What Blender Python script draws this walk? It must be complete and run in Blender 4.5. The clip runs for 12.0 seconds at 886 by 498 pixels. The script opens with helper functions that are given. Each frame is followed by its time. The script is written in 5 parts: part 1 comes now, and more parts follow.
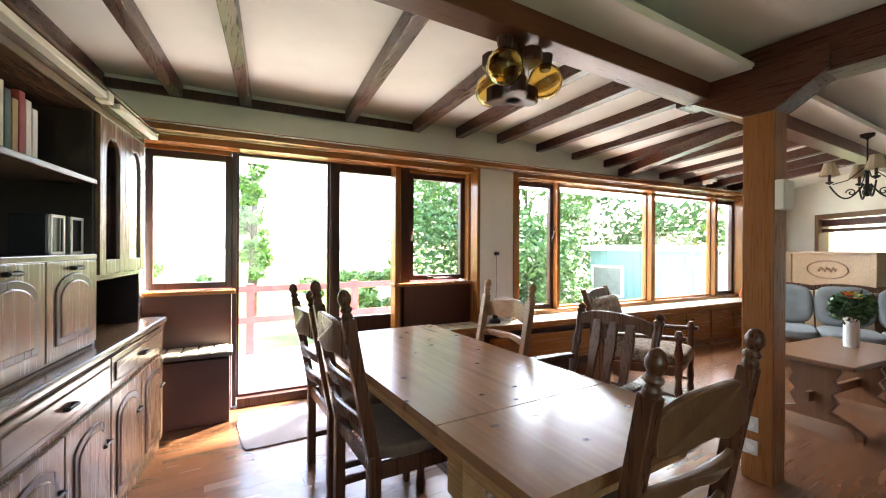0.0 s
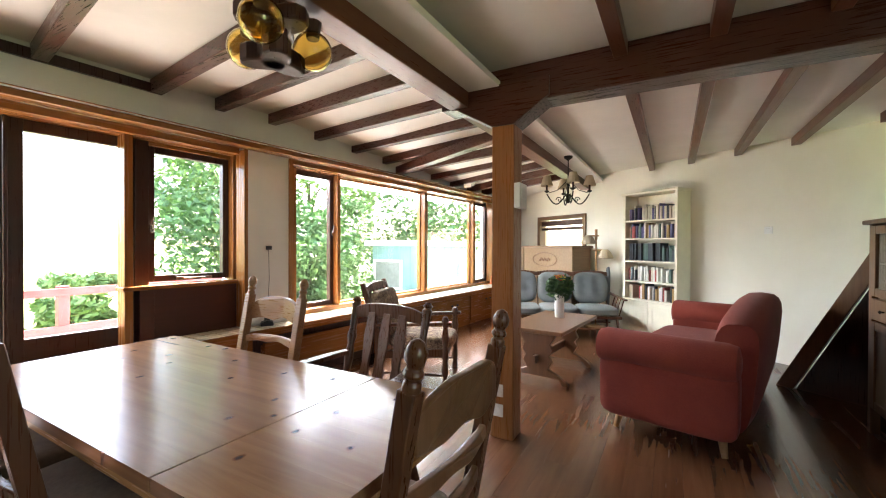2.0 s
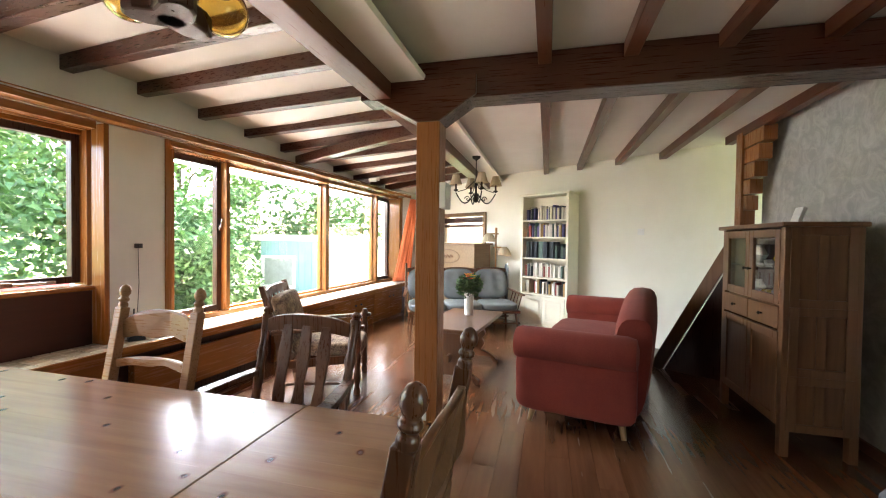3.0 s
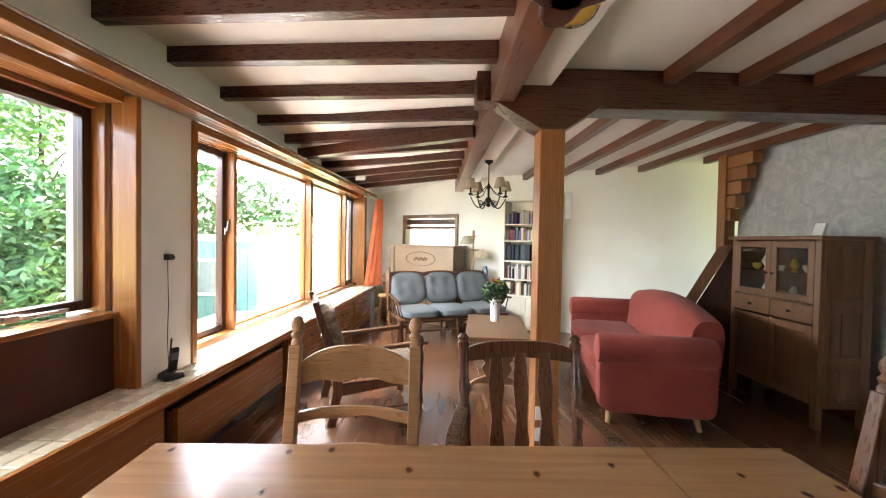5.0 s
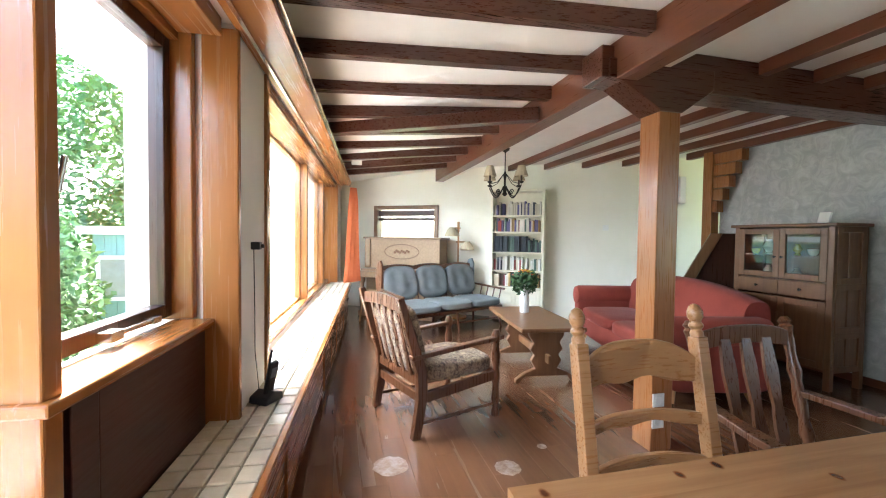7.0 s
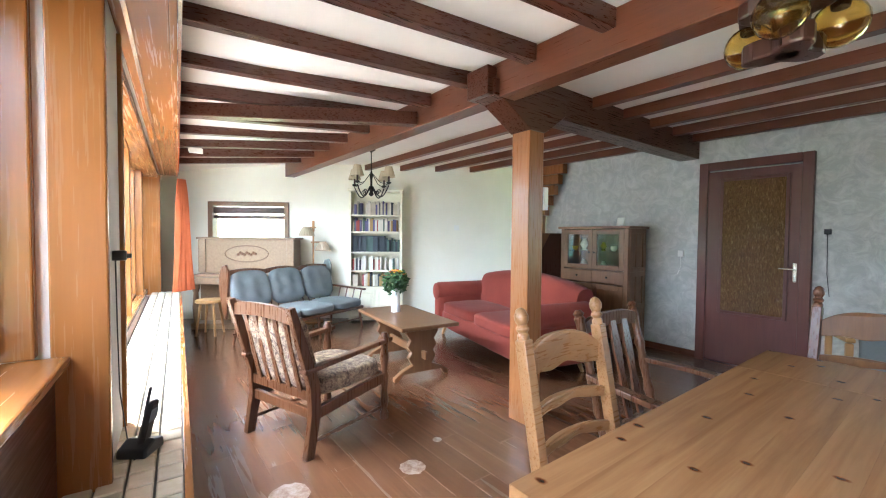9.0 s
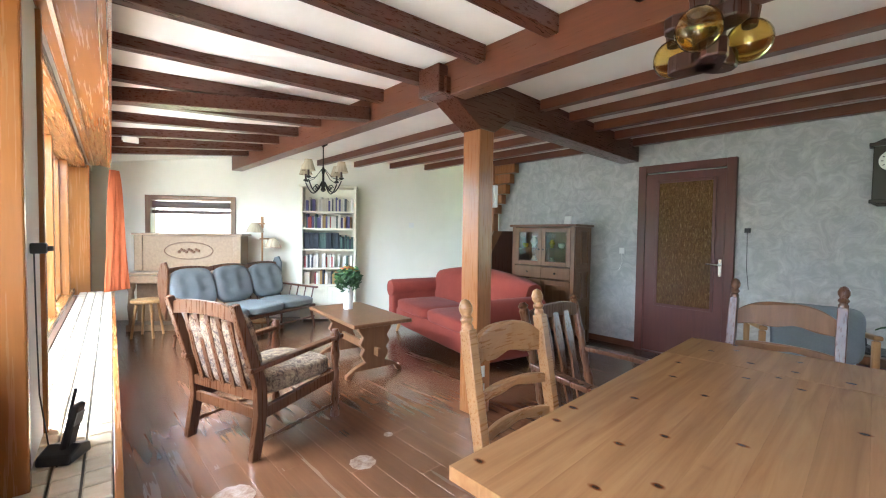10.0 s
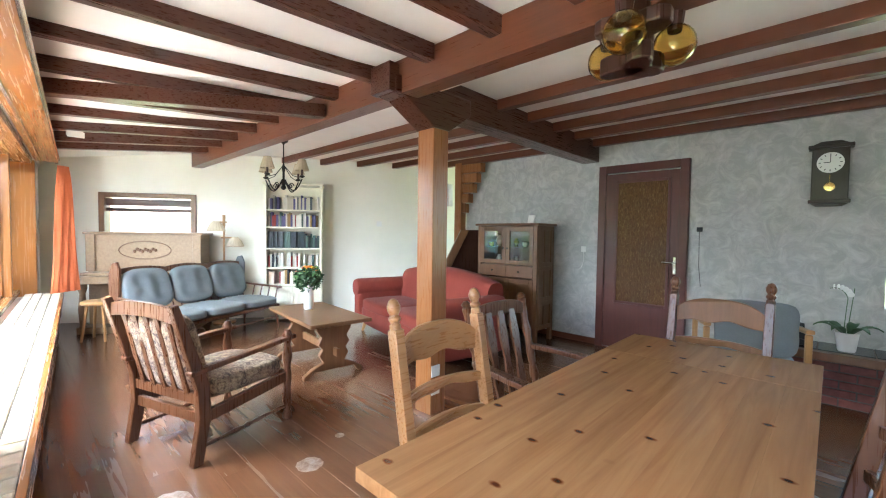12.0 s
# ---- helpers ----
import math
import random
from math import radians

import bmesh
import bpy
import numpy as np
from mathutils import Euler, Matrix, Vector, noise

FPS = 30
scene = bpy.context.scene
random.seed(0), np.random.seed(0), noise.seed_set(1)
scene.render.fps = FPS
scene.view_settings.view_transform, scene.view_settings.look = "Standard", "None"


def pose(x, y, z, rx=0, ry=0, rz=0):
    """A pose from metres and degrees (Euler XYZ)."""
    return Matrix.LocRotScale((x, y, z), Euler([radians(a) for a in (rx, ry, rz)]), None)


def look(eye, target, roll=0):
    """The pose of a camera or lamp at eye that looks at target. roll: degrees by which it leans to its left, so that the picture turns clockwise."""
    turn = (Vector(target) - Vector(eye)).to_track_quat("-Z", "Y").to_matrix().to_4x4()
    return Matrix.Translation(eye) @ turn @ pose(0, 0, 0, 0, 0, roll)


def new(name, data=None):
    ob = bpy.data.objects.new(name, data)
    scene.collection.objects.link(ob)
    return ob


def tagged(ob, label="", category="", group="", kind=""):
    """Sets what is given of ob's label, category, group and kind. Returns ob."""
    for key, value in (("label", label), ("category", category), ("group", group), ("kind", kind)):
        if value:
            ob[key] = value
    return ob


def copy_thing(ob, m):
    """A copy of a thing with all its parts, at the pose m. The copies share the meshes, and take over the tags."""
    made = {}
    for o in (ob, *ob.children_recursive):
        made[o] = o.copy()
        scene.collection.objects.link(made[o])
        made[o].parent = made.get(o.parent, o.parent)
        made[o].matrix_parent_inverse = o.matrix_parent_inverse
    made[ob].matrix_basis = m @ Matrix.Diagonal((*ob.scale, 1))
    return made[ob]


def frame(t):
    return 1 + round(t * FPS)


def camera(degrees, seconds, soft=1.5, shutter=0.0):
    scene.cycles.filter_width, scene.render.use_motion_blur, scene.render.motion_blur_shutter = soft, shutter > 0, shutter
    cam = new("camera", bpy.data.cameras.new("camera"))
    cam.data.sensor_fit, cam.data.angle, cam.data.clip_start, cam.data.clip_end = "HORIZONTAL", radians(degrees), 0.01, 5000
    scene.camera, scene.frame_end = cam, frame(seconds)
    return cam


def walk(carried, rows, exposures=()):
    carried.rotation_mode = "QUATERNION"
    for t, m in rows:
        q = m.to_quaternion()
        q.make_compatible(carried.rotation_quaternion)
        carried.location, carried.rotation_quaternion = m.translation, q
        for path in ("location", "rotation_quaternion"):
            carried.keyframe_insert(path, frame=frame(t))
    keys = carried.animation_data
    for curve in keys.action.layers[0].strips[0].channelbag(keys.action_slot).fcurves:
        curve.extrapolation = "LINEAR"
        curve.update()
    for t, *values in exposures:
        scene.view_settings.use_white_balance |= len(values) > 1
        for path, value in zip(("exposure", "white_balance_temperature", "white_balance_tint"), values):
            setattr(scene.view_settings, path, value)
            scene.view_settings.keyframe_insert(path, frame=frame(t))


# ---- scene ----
cam = camera(95.0, 12.0, soft=1.1)
PATH = [
    (0, (0.145, 0.565, 1.283), (1.173, 2.281, 1.28), 0.3),
    (0.5, (0.212, 0.542, 1.271), (1.375, 2.168, 1.267), 0.3),
    (1, (0.237, 0.535, 1.262), (1.581, 2.016, 1.257), 0.4),
    (1.5, (0.246, 0.576, 1.253), (1.802, 1.833, 1.253), 0.4),
    (2, (0.312, 0.633, 1.257), (2.051, 1.62, 1.241), 0.2),
    (2.5, (0.372, 0.712, 1.269), (2.235, 1.437, 1.241), 0.3),
    (4.5, (0.324, 1.844, 1.397), (2.322, 1.877, 1.34), 1.4),
    (5, (0.35, 2.291, 1.364), (2.349, 2.256, 1.317), 1.0),
    (5.5, (0.379, 2.67, 1.376), (2.378, 2.639, 1.322), 1.1),
    (6, (0.396, 3.008, 1.334), (2.395, 2.946, 1.282), 0.8),
    (6.5, (0.569, 3.298, 1.286), (2.552, 3.039, 1.228), 0.9),
    (7, (0.762, 3.481, 1.285), (2.701, 2.997, 1.223), 0.7),
    (9, (0.931, 3.813, 1.312), (2.524, 2.606, 1.247), 0.5),
    (9.5, (0.901, 3.807, 1.301), (2.409, 2.494, 1.235), 0.7),
    (10, (0.886, 3.804, 1.295), (2.342, 2.435, 1.225), 0.8),
    (10.5, (0.86, 3.791, 1.305), (2.268, 2.373, 1.233), 0.8),
    (11, (0.838, 3.771, 1.305), (2.225, 2.332, 1.234), 0.9),
    (11.5, (0.808, 3.725, 1.303), (2.192, 2.283, 1.228), 0.8),
    (12, (0.765, 3.675, 1.299), (2.149, 2.234, 1.224), 0.8),
]
walk(cam, [(t, look(eye, target, roll)) for t, eye, target, roll in PATH],
     exposures=[(0.0, 3.88, 6500, 13), (2.5, 4.05, 6800, 15), (4.5, 4.2, 6600, 14), (6.5, 4.05, 6150, 11), (9.0, 4.3, 5700, 9), (12.0, 4.33, 5850, 9)])

# ---- light ----
world = bpy.data.worlds.new("sky")
scene.world = world
world.use_nodes = True
wn = world.node_tree
sky = wn.nodes.new("ShaderNodeTexSky")
sky.sky_type, sky.sun_disc, sky.sun_elevation, sky.sun_rotation = "NISHITA", False, radians(50), radians(65)
sky.altitude, sky.air_density, sky.dust_density = 0, 1.0, 3.0
wn.links.new(sky.outputs[0], wn.nodes["Background"].inputs[0])
wn.nodes["Background"].inputs[1].default_value = 0.15
sun = new("sun", bpy.data.lights.new("sun", "SUN"))
sun.data.energy, sun.data.angle, sun.data.color = 5.0, radians(5), (1.0, 0.94, 0.85)
sun.matrix_world = look((0, 0, 10), (-0.75, -0.35, 9.0))
sun.location = (30, 17, 40)


def daylight(name, m, w, h, energy, colour=(0.82, 0.92, 1.0)):
    """Sky light that falls through an opening."""
    a = new(name, bpy.data.lights.new(name, "AREA"))
    a.data.shape, a.data.size, a.data.size_y, a.data.energy, a.data.color = "RECTANGLE", w, h, energy, colour
    a.matrix_world = m


daylight("sky_light_terrace", look((1.1, 4.62, 2.30), (1.1, 3.3, 1.0)), 2.6, 0.6, 3)
daylight("sky_light_garden", look((5.2, 4.40, 2.30), (5.15, 3.1, 1.0)), 4.4, 0.6, 40)
daylight("sky_light_south", look((-0.02, -1.22, 1.45), (0.3, 0.5, 1.35)), 0.9, 1.3, 0.3)


# ---- materials ----
def shader(name, rough=0.5, metal=0.0):
    m = bpy.data.materials.new(name)
    m.use_nodes = True
    b = m.node_tree.nodes["Principled BSDF"]
    b.inputs["Roughness"].default_value, b.inputs["Metallic"].default_value = rough, metal
    return m, m.node_tree, b


def link(nt, a, b):
    nt.links.new(a, b)


def ramp(nt, fac, stops):
    r = nt.nodes.new("ShaderNodeValToRGB")
    while len(r.color_ramp.elements) < len(stops):
        r.color_ramp.elements.new(0.5)
    for e, (p, c) in zip(r.color_ramp.elements, stops):
        e.position, e.color = p, (*c, 1)
    link(nt, fac, r.inputs[0])
    return r.outputs[0]


def coords(nt, scale=(1, 1, 1), kind="Object", rot=(0, 0, 0)):
    tc = nt.nodes.new("ShaderNodeTexCoord")
    mp = nt.nodes.new("ShaderNodeMapping")
    mp.inputs["Scale"].default_value = scale
    mp.inputs["Rotation"].default_value = rot
    link(nt, tc.outputs[kind], mp.inputs[0])
    return mp.outputs[0]


def noise_of(nt, vec, scale, detail=4, rough=0.6, dist=0.0):
    n = nt.nodes.new("ShaderNodeTexNoise")
    n.inputs["Scale"].default_value, n.inputs["Detail"].default_value = scale, detail
    n.inputs["Roughness"].default_value, n.inputs["Distortion"].default_value = rough, dist
    link(nt, vec, n.inputs["Vector"])
    return n.outputs["Fac"]


def bump(nt, b, height, strength=0.2, dist=0.01):
    n = nt.nodes.new("ShaderNodeBump")
    n.inputs["Strength"].default_value, n.inputs["Distance"].default_value = strength, dist
    link(nt, height, n.inputs["Height"])
    link(nt, n.outputs[0], b.inputs["Normal"])


def mix(nt, fac, a, c, mode="MIX"):
    n = nt.nodes.new("ShaderNodeMix")
    n.data_type, n.blend_type = "RGBA", mode
    if isinstance(fac, float):
        n.inputs[0].default_value = fac
    else:
        link(nt, fac, n.inputs[0])
    link(nt, a, n.inputs[6])
    link(nt, c, n.inputs[7])
    return n.outputs[2]


def rgb(nt, c):
    n = nt.nodes.new("ShaderNodeRGB")
    n.outputs[0].default_value = (*c, 1)
    return n.outputs[0]


def vary(nt, col, amount=0.35):
    """Each piece a little lighter or darker."""
    oi = nt.nodes.new("ShaderNodeObjectInfo")
    h = nt.nodes.new("ShaderNodeHueSaturation")
    mr = nt.nodes.new("ShaderNodeMapRange")
    mr.inputs[3].default_value, mr.inputs[4].default_value = 1 - amount, 1 + amount
    link(nt, oi.outputs["Random"], mr.inputs[0])
    link(nt, mr.outputs[0], h.inputs["Value"])
    link(nt, col, h.inputs["Color"])
    return h.outputs[0]


def wood(name, dark, light, rough=0.35, axis=2, scale=1.0, random_piece=0.0, strength=0.12):
    """Grain that runs along one axis of the object."""
    m, nt, b = shader(name, rough)
    st = [14 * scale] * 3
    st[axis] = 1.0 * scale
    v = coords(nt, st)
    g = noise_of(nt, v, 2.2, 6, 0.65, 0.6)
    st2 = [60 * scale] * 3
    st2[axis] = 2.0 * scale
    g2 = noise_of(nt, coords(nt, st2), 2.0, 3, 0.6)
    big = noise_of(nt, coords(nt), 1.6, 2)
    c = ramp(nt, g, [(0.3, dark), (0.68, light)])
    c = mix(nt, 0.25, c, ramp(nt, g2, [(0.35, dark), (0.65, light)]))
    c = mix(nt, 0.22, c, ramp(nt, big, [(0.35, dark), (0.7, light)]))
    if random_piece:
        c = vary(nt, c, random_piece)
    link(nt, c, b.inputs["Base Color"])
    link(nt, ramp(nt, g2, [(0.3, (rough * 0.8,) * 3), (0.8, (min(1, rough * 1.3),) * 3)]), b.inputs["Roughness"])
    bump(nt, b, g2, strength, 0.004)
    return m


def plaster(name, a, c, scale=3.0, strength=0.25, rough=0.85, fine=60):
    m, nt, b = shader(name, rough)
    v = coords(nt)
    n1 = noise_of(nt, v, scale, 5, 0.6, 0.3)
    n2 = noise_of(nt, v, fine, 3)
    link(nt, ramp(nt, n1, [(0.35, a), (0.65, c)]), b.inputs["Base Color"])
    mx = nt.nodes.new("ShaderNodeMath")
    mx.operation = "ADD"
    link(nt, n1, mx.inputs[0])
    link(nt, n2, mx.inputs[1])
    bump(nt, b, mx.outputs[0], strength, 0.01)
    return m


def plain(name, c, rough=0.5, metal=0.0, vari=0.12, scale=8, strength=0.05):
    m, nt, b = shader(name, rough, metal)
    n1 = noise_of(nt, coords(nt), scale, 4)
    lo, hi = tuple(x * (1 - vari) for x in c), tuple(min(1, x * (1 + vari)) for x in c)
    link(nt, ramp(nt, n1, [(0.3, lo), (0.7, hi)]), b.inputs["Base Color"])
    if strength:
        bump(nt, b, noise_of(nt, coords(nt), scale * 12, 3), strength, 0.003)
    return m


def glass(name, c=(1, 1, 1), rough=0.0):
    m, nt, b = shader(name, rough)
    b.inputs["Base Color"].default_value = (*c, 1)
    b.inputs["Transmission Weight"].default_value = 1
    b.inputs["IOR"].default_value = 1.45
    return m


M_TRIM = wood("varnished pine trim", (0.24, 0.088, 0.020), (0.32, 0.125, 0.032), 0.25, 2, 0.6, 0, 0.04)
M_TRIMX = wood("varnished pine trim along", (0.24, 0.088, 0.020), (0.32, 0.125, 0.032), 0.25, 0, 0.6, 0, 0.04)
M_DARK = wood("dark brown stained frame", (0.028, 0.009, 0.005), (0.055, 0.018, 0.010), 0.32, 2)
M_PANEL = wood("red brown panel", (0.045, 0.012, 0.006), (0.068, 0.019, 0.009), 0.4, 0, 1.0, 0, 0.06)
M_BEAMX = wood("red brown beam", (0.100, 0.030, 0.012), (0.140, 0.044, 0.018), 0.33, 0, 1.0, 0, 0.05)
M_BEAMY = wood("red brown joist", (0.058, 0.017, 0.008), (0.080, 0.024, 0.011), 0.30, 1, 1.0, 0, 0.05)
M_POST = wood("orange varnished post", (0.23, 0.085, 0.024), (0.34, 0.135, 0.042), 0.3, 2)
M_CEIL = plaster("cream painted ceiling", (0.78, 0.76, 0.70), (0.84, 0.82, 0.76), 2.0, 0.06, 0.8)
M_WHITE = plaster("off white wall", (0.74, 0.72, 0.68), (0.80, 0.78, 0.74), 1.5, 0.08, 0.85)
M_CREAM = plaster("cream wall", (0.77, 0.74, 0.62), (0.83, 0.80, 0.69), 1.2, 0.10, 0.85)
M_DOORRED = wood("red brown painted door", (0.09, 0.022, 0.014), (0.13, 0.034, 0.02), 0.35, 2)
M_PINEX = wood("honey pine", (0.46, 0.22, 0.07), (0.66, 0.38, 0.15), 0.25, 1, 1.0, 0.14)
M_OAK = wood("light oak", (0.30, 0.15, 0.05), (0.48, 0.27, 0.11), 0.35, 2)
M_CHAIR = wood("brown chair wood", (0.07, 0.025, 0.010), (0.135, 0.054, 0.023), 0.3, 2)
# lighter copy of the chair wood, with the window light put into its colour
M_CHAIR_LIT = wood("chair wood in window light", (0.22, 0.105, 0.04), (0.34, 0.175, 0.075), 0.3, 0)
M_CAB = wood("brown oak cabinet", (0.12, 0.053, 0.021), (0.21, 0.10, 0.043), 0.35, 2)
M_WALLUNIT = wood("mid brown wall unit", (0.12, 0.065, 0.035), (0.22, 0.13, 0.075), 0.25, 2)
M_UNITY = wood("mid brown wall unit board", (0.10, 0.055, 0.030), (0.19, 0.115, 0.068), 0.2, 1)
M_PIANO = wood("pale walnut piano", (0.20, 0.12, 0.062), (0.31, 0.20, 0.11), 0.4, 0)
M_SHELF = plain("cream painted bookcase", (0.78, 0.74, 0.58), 0.5, 0, 0.05)
M_BLACK = plain("black plastic", (0.015, 0.015, 0.017), 0.35, 0, 0.1, 8, 0)
M_IRON = plain("dark wrought iron", (0.03, 0.027, 0.022), 0.45, 0.7)
M_CHROME = plain("brushed metal", (0.65, 0.63, 0.58), 0.25, 1.0, 0.05)
M_PLASTIC = plain("white plastic", (0.78, 0.77, 0.72), 0.4, 0, 0.04, 8, 0)
M_GLASS = glass("window glass")
M_AMBER = glass("amber bubbled glass", (0.98, 0.80, 0.36), 0.06)
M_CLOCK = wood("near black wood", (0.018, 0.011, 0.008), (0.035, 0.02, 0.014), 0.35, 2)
M_GROUT = plain("dark grout", (0.10, 0.09, 0.08), 0.9)


def tile_mat():
    m, nt, b = shader("glazed cream tile", 0.22)
    n1 = noise_of(nt, coords(nt), 9, 4)
    c = ramp(nt, n1, [(0.3, (0.50, 0.44, 0.32)), (0.7, (0.68, 0.63, 0.50))])
    link(nt, vary(nt, c, 0.16), b.inputs["Base Color"])
    bump(nt, b, n1, 0.15, 0.01)
    return m


def stucco():
    """Grey daubed decorative plaster with pale patches."""
    m, nt, b = shader("grey daubed plaster", 0.75)
    v = coords(nt)
    n1 = noise_of(nt, v, 1.8, 6, 0.65, 0.9)
    n2 = noise_of(nt, v, 7.0, 5, 0.7, 1.5)
    n3 = noise_of(nt, v, 45, 3)
    c = ramp(nt, n1, [(0.3, (0.39, 0.385, 0.365)), (0.72, (0.57, 0.565, 0.53))])
    c2 = ramp(nt, n2, [(0.42, (0.38, 0.375, 0.355)), (0.56, (0.54, 0.535, 0.50)), (0.72, (0.72, 0.71, 0.67))])
    link(nt, mix(nt, 0.55, c, c2), b.inputs["Base Color"])
    bump(nt, b, n2, 0.35, 0.012)
    return m


def fabric(name, c, c2, scale=120, strength=0.4):
    m, nt, b = shader(name, 0.95)
    v = coords(nt)
    n1 = noise_of(nt, v, 3.5, 5, 0.6)
    n2 = noise_of(nt, v, scale, 3)
    link(nt, mix(nt, 0.35, ramp(nt, n1, [(0.3, c), (0.7, c2)]), ramp(nt, n2, [(0.3, c), (0.7, c2)])), b.inputs["Base Color"])
    b.inputs["Sheen Weight"].default_value = 0.06
    bump(nt, b, n2, strength, 0.004)
    return m


def floral():
    """Woven brown upholstery with leaf-like figures."""
    m, nt, b = shader("floral woven upholstery", 0.95)
    v = coords(nt)
    vo = nt.nodes.new("ShaderNodeTexVoronoi")
    vo.inputs["Scale"].default_value = 14
    vo.inputs["Randomness"].default_value = 0.9
    link(nt, v, vo.inputs["Vector"])
    n2 = noise_of(nt, v, 22, 4, 0.7, 2.0)
    c = ramp(nt, n2, [(0.40, (0.05, 0.035, 0.03)), (0.48, (0.22, 0.14, 0.08)), (0.55, (0.50, 0.40, 0.26)), (0.63, (0.20, 0.09, 0.065))])
    c2 = ramp(nt, vo.outputs["Distance"], [(0.12, (0.48, 0.36, 0.22)), (0.45, (0.13, 0.09, 0.07))])
    link(nt, mix(nt, 0.45, c, c2), b.inputs["Base Color"])
    bump(nt, b, noise_of(nt, v, 200, 2), 0.4, 0.003)
    return m


def floor_mat():
    m, nt, b = shader("brown plank floor", 0.3)
    v = coords(nt, (1.2, 16, 1), "Generated")
    tc = nt.nodes.new("ShaderNodeTexCoord")
    mp = nt.nodes.new("ShaderNodeMapping")
    mp.inputs["Scale"].default_value = (1.0, 13, 1)
    link(nt, tc.outputs["Object"], mp.inputs[0])
    oi = nt.nodes.new("ShaderNodeObjectInfo")
    sc = nt.nodes.new("ShaderNodeVectorMath")
    sc.operation = "SCALE"
    sc.inputs[0].default_value = (31, 17, 5)
    link(nt, oi.outputs["Random"], sc.inputs["Scale"])
    add = nt.nodes.new("ShaderNodeVectorMath")
    link(nt, mp.outputs[0], add.inputs[0])
    link(nt, sc.outputs[0], add.inputs[1])
    g = noise_of(nt, add.outputs[0], 1.6, 5, 0.6, 0.4)
    big = noise_of(nt, tc.outputs["Object"], 0.9, 3)
    c = ramp(nt, g, [(0.3, (0.105, 0.042, 0.018)), (0.7, (0.18, 0.078, 0.036))])
    c = mix(nt, 0.3, c, ramp(nt, big, [(0.35, (0.11, 0.045, 0.02)), (0.7, (0.175, 0.078, 0.037))]))
    link(nt, vary(nt, c, 0.06), b.inputs["Base Color"])
    scuff = noise_of(nt, add.outputs[0], 0.5, 4, 0.6)
    link(nt, ramp(nt, scuff, [(0.35, (0.2,) * 3), (0.7, (0.3,) * 3)]), b.inputs["Roughness"])
    b.inputs["Coat Weight"].default_value, b.inputs["Coat Roughness"].default_value = 0.4, 0.22
    bump(nt, b, g, 0.06, 0.003)
    return m


def leaf_mat(name, a, c):
    m, nt, b = shader(name, 0.6)
    n1 = noise_of(nt, coords(nt), 2.5, 4)
    n2 = noise_of(nt, coords(nt), 14, 2)
    link(nt, mix(nt, 0.5, ramp(nt, n1, [(0.3, a), (0.7, c)]), ramp(nt, n2, [(0.3, a), (0.7, c)])), b.inputs["Base Color"])
    b.inputs["Subsurface Weight"].default_value = 0.0
    return m


M_TILE, M_STUCCO, M_FLORAL, M_FLOOR = tile_mat(), stucco(), floral(), floor_mat()
M_RED = fabric("rust red sofa cloth", (0.20, 0.028, 0.017), (0.28, 0.048, 0.028))
M_BLUE = fabric("blue grey cushion cloth", (0.115, 0.130, 0.130), (0.185, 0.20, 0.198))
M_CURTAIN = fabric("orange curtain cloth", (0.62, 0.13, 0.04), (0.80, 0.22, 0.08), 200, 0.15)
M_SHADE = fabric("linen lamp shade", (0.42, 0.34, 0.22), (0.55, 0.46, 0.32), 150, 0.2)
M_RUSH = fabric("brown seat cushion", (0.12, 0.075, 0.045), (0.24, 0.16, 0.10), 60, 0.5)
M_MAT = fabric("grey door mat", (0.13, 0.12, 0.15), (0.19, 0.18, 0.21))
M_GREY = fabric("grey chair cloth", (0.16, 0.18, 0.19), (0.22, 0.24, 0.25))
M_LEAF1 = leaf_mat("hedge leaf", (0.045, 0.11, 0.03), (0.12, 0.24, 0.07))
M_LEAF2 = leaf_mat("light leaf", (0.10, 0.20, 0.05), (0.26, 0.40, 0.12))
M_LEAF3 = leaf_mat("dark conifer leaf", (0.02, 0.06, 0.02), (0.06, 0.13, 0.04))
M_BARK = plain("tree bark", (0.10, 0.075, 0.05), 0.9, 0, 0.4, 6, 0.6)


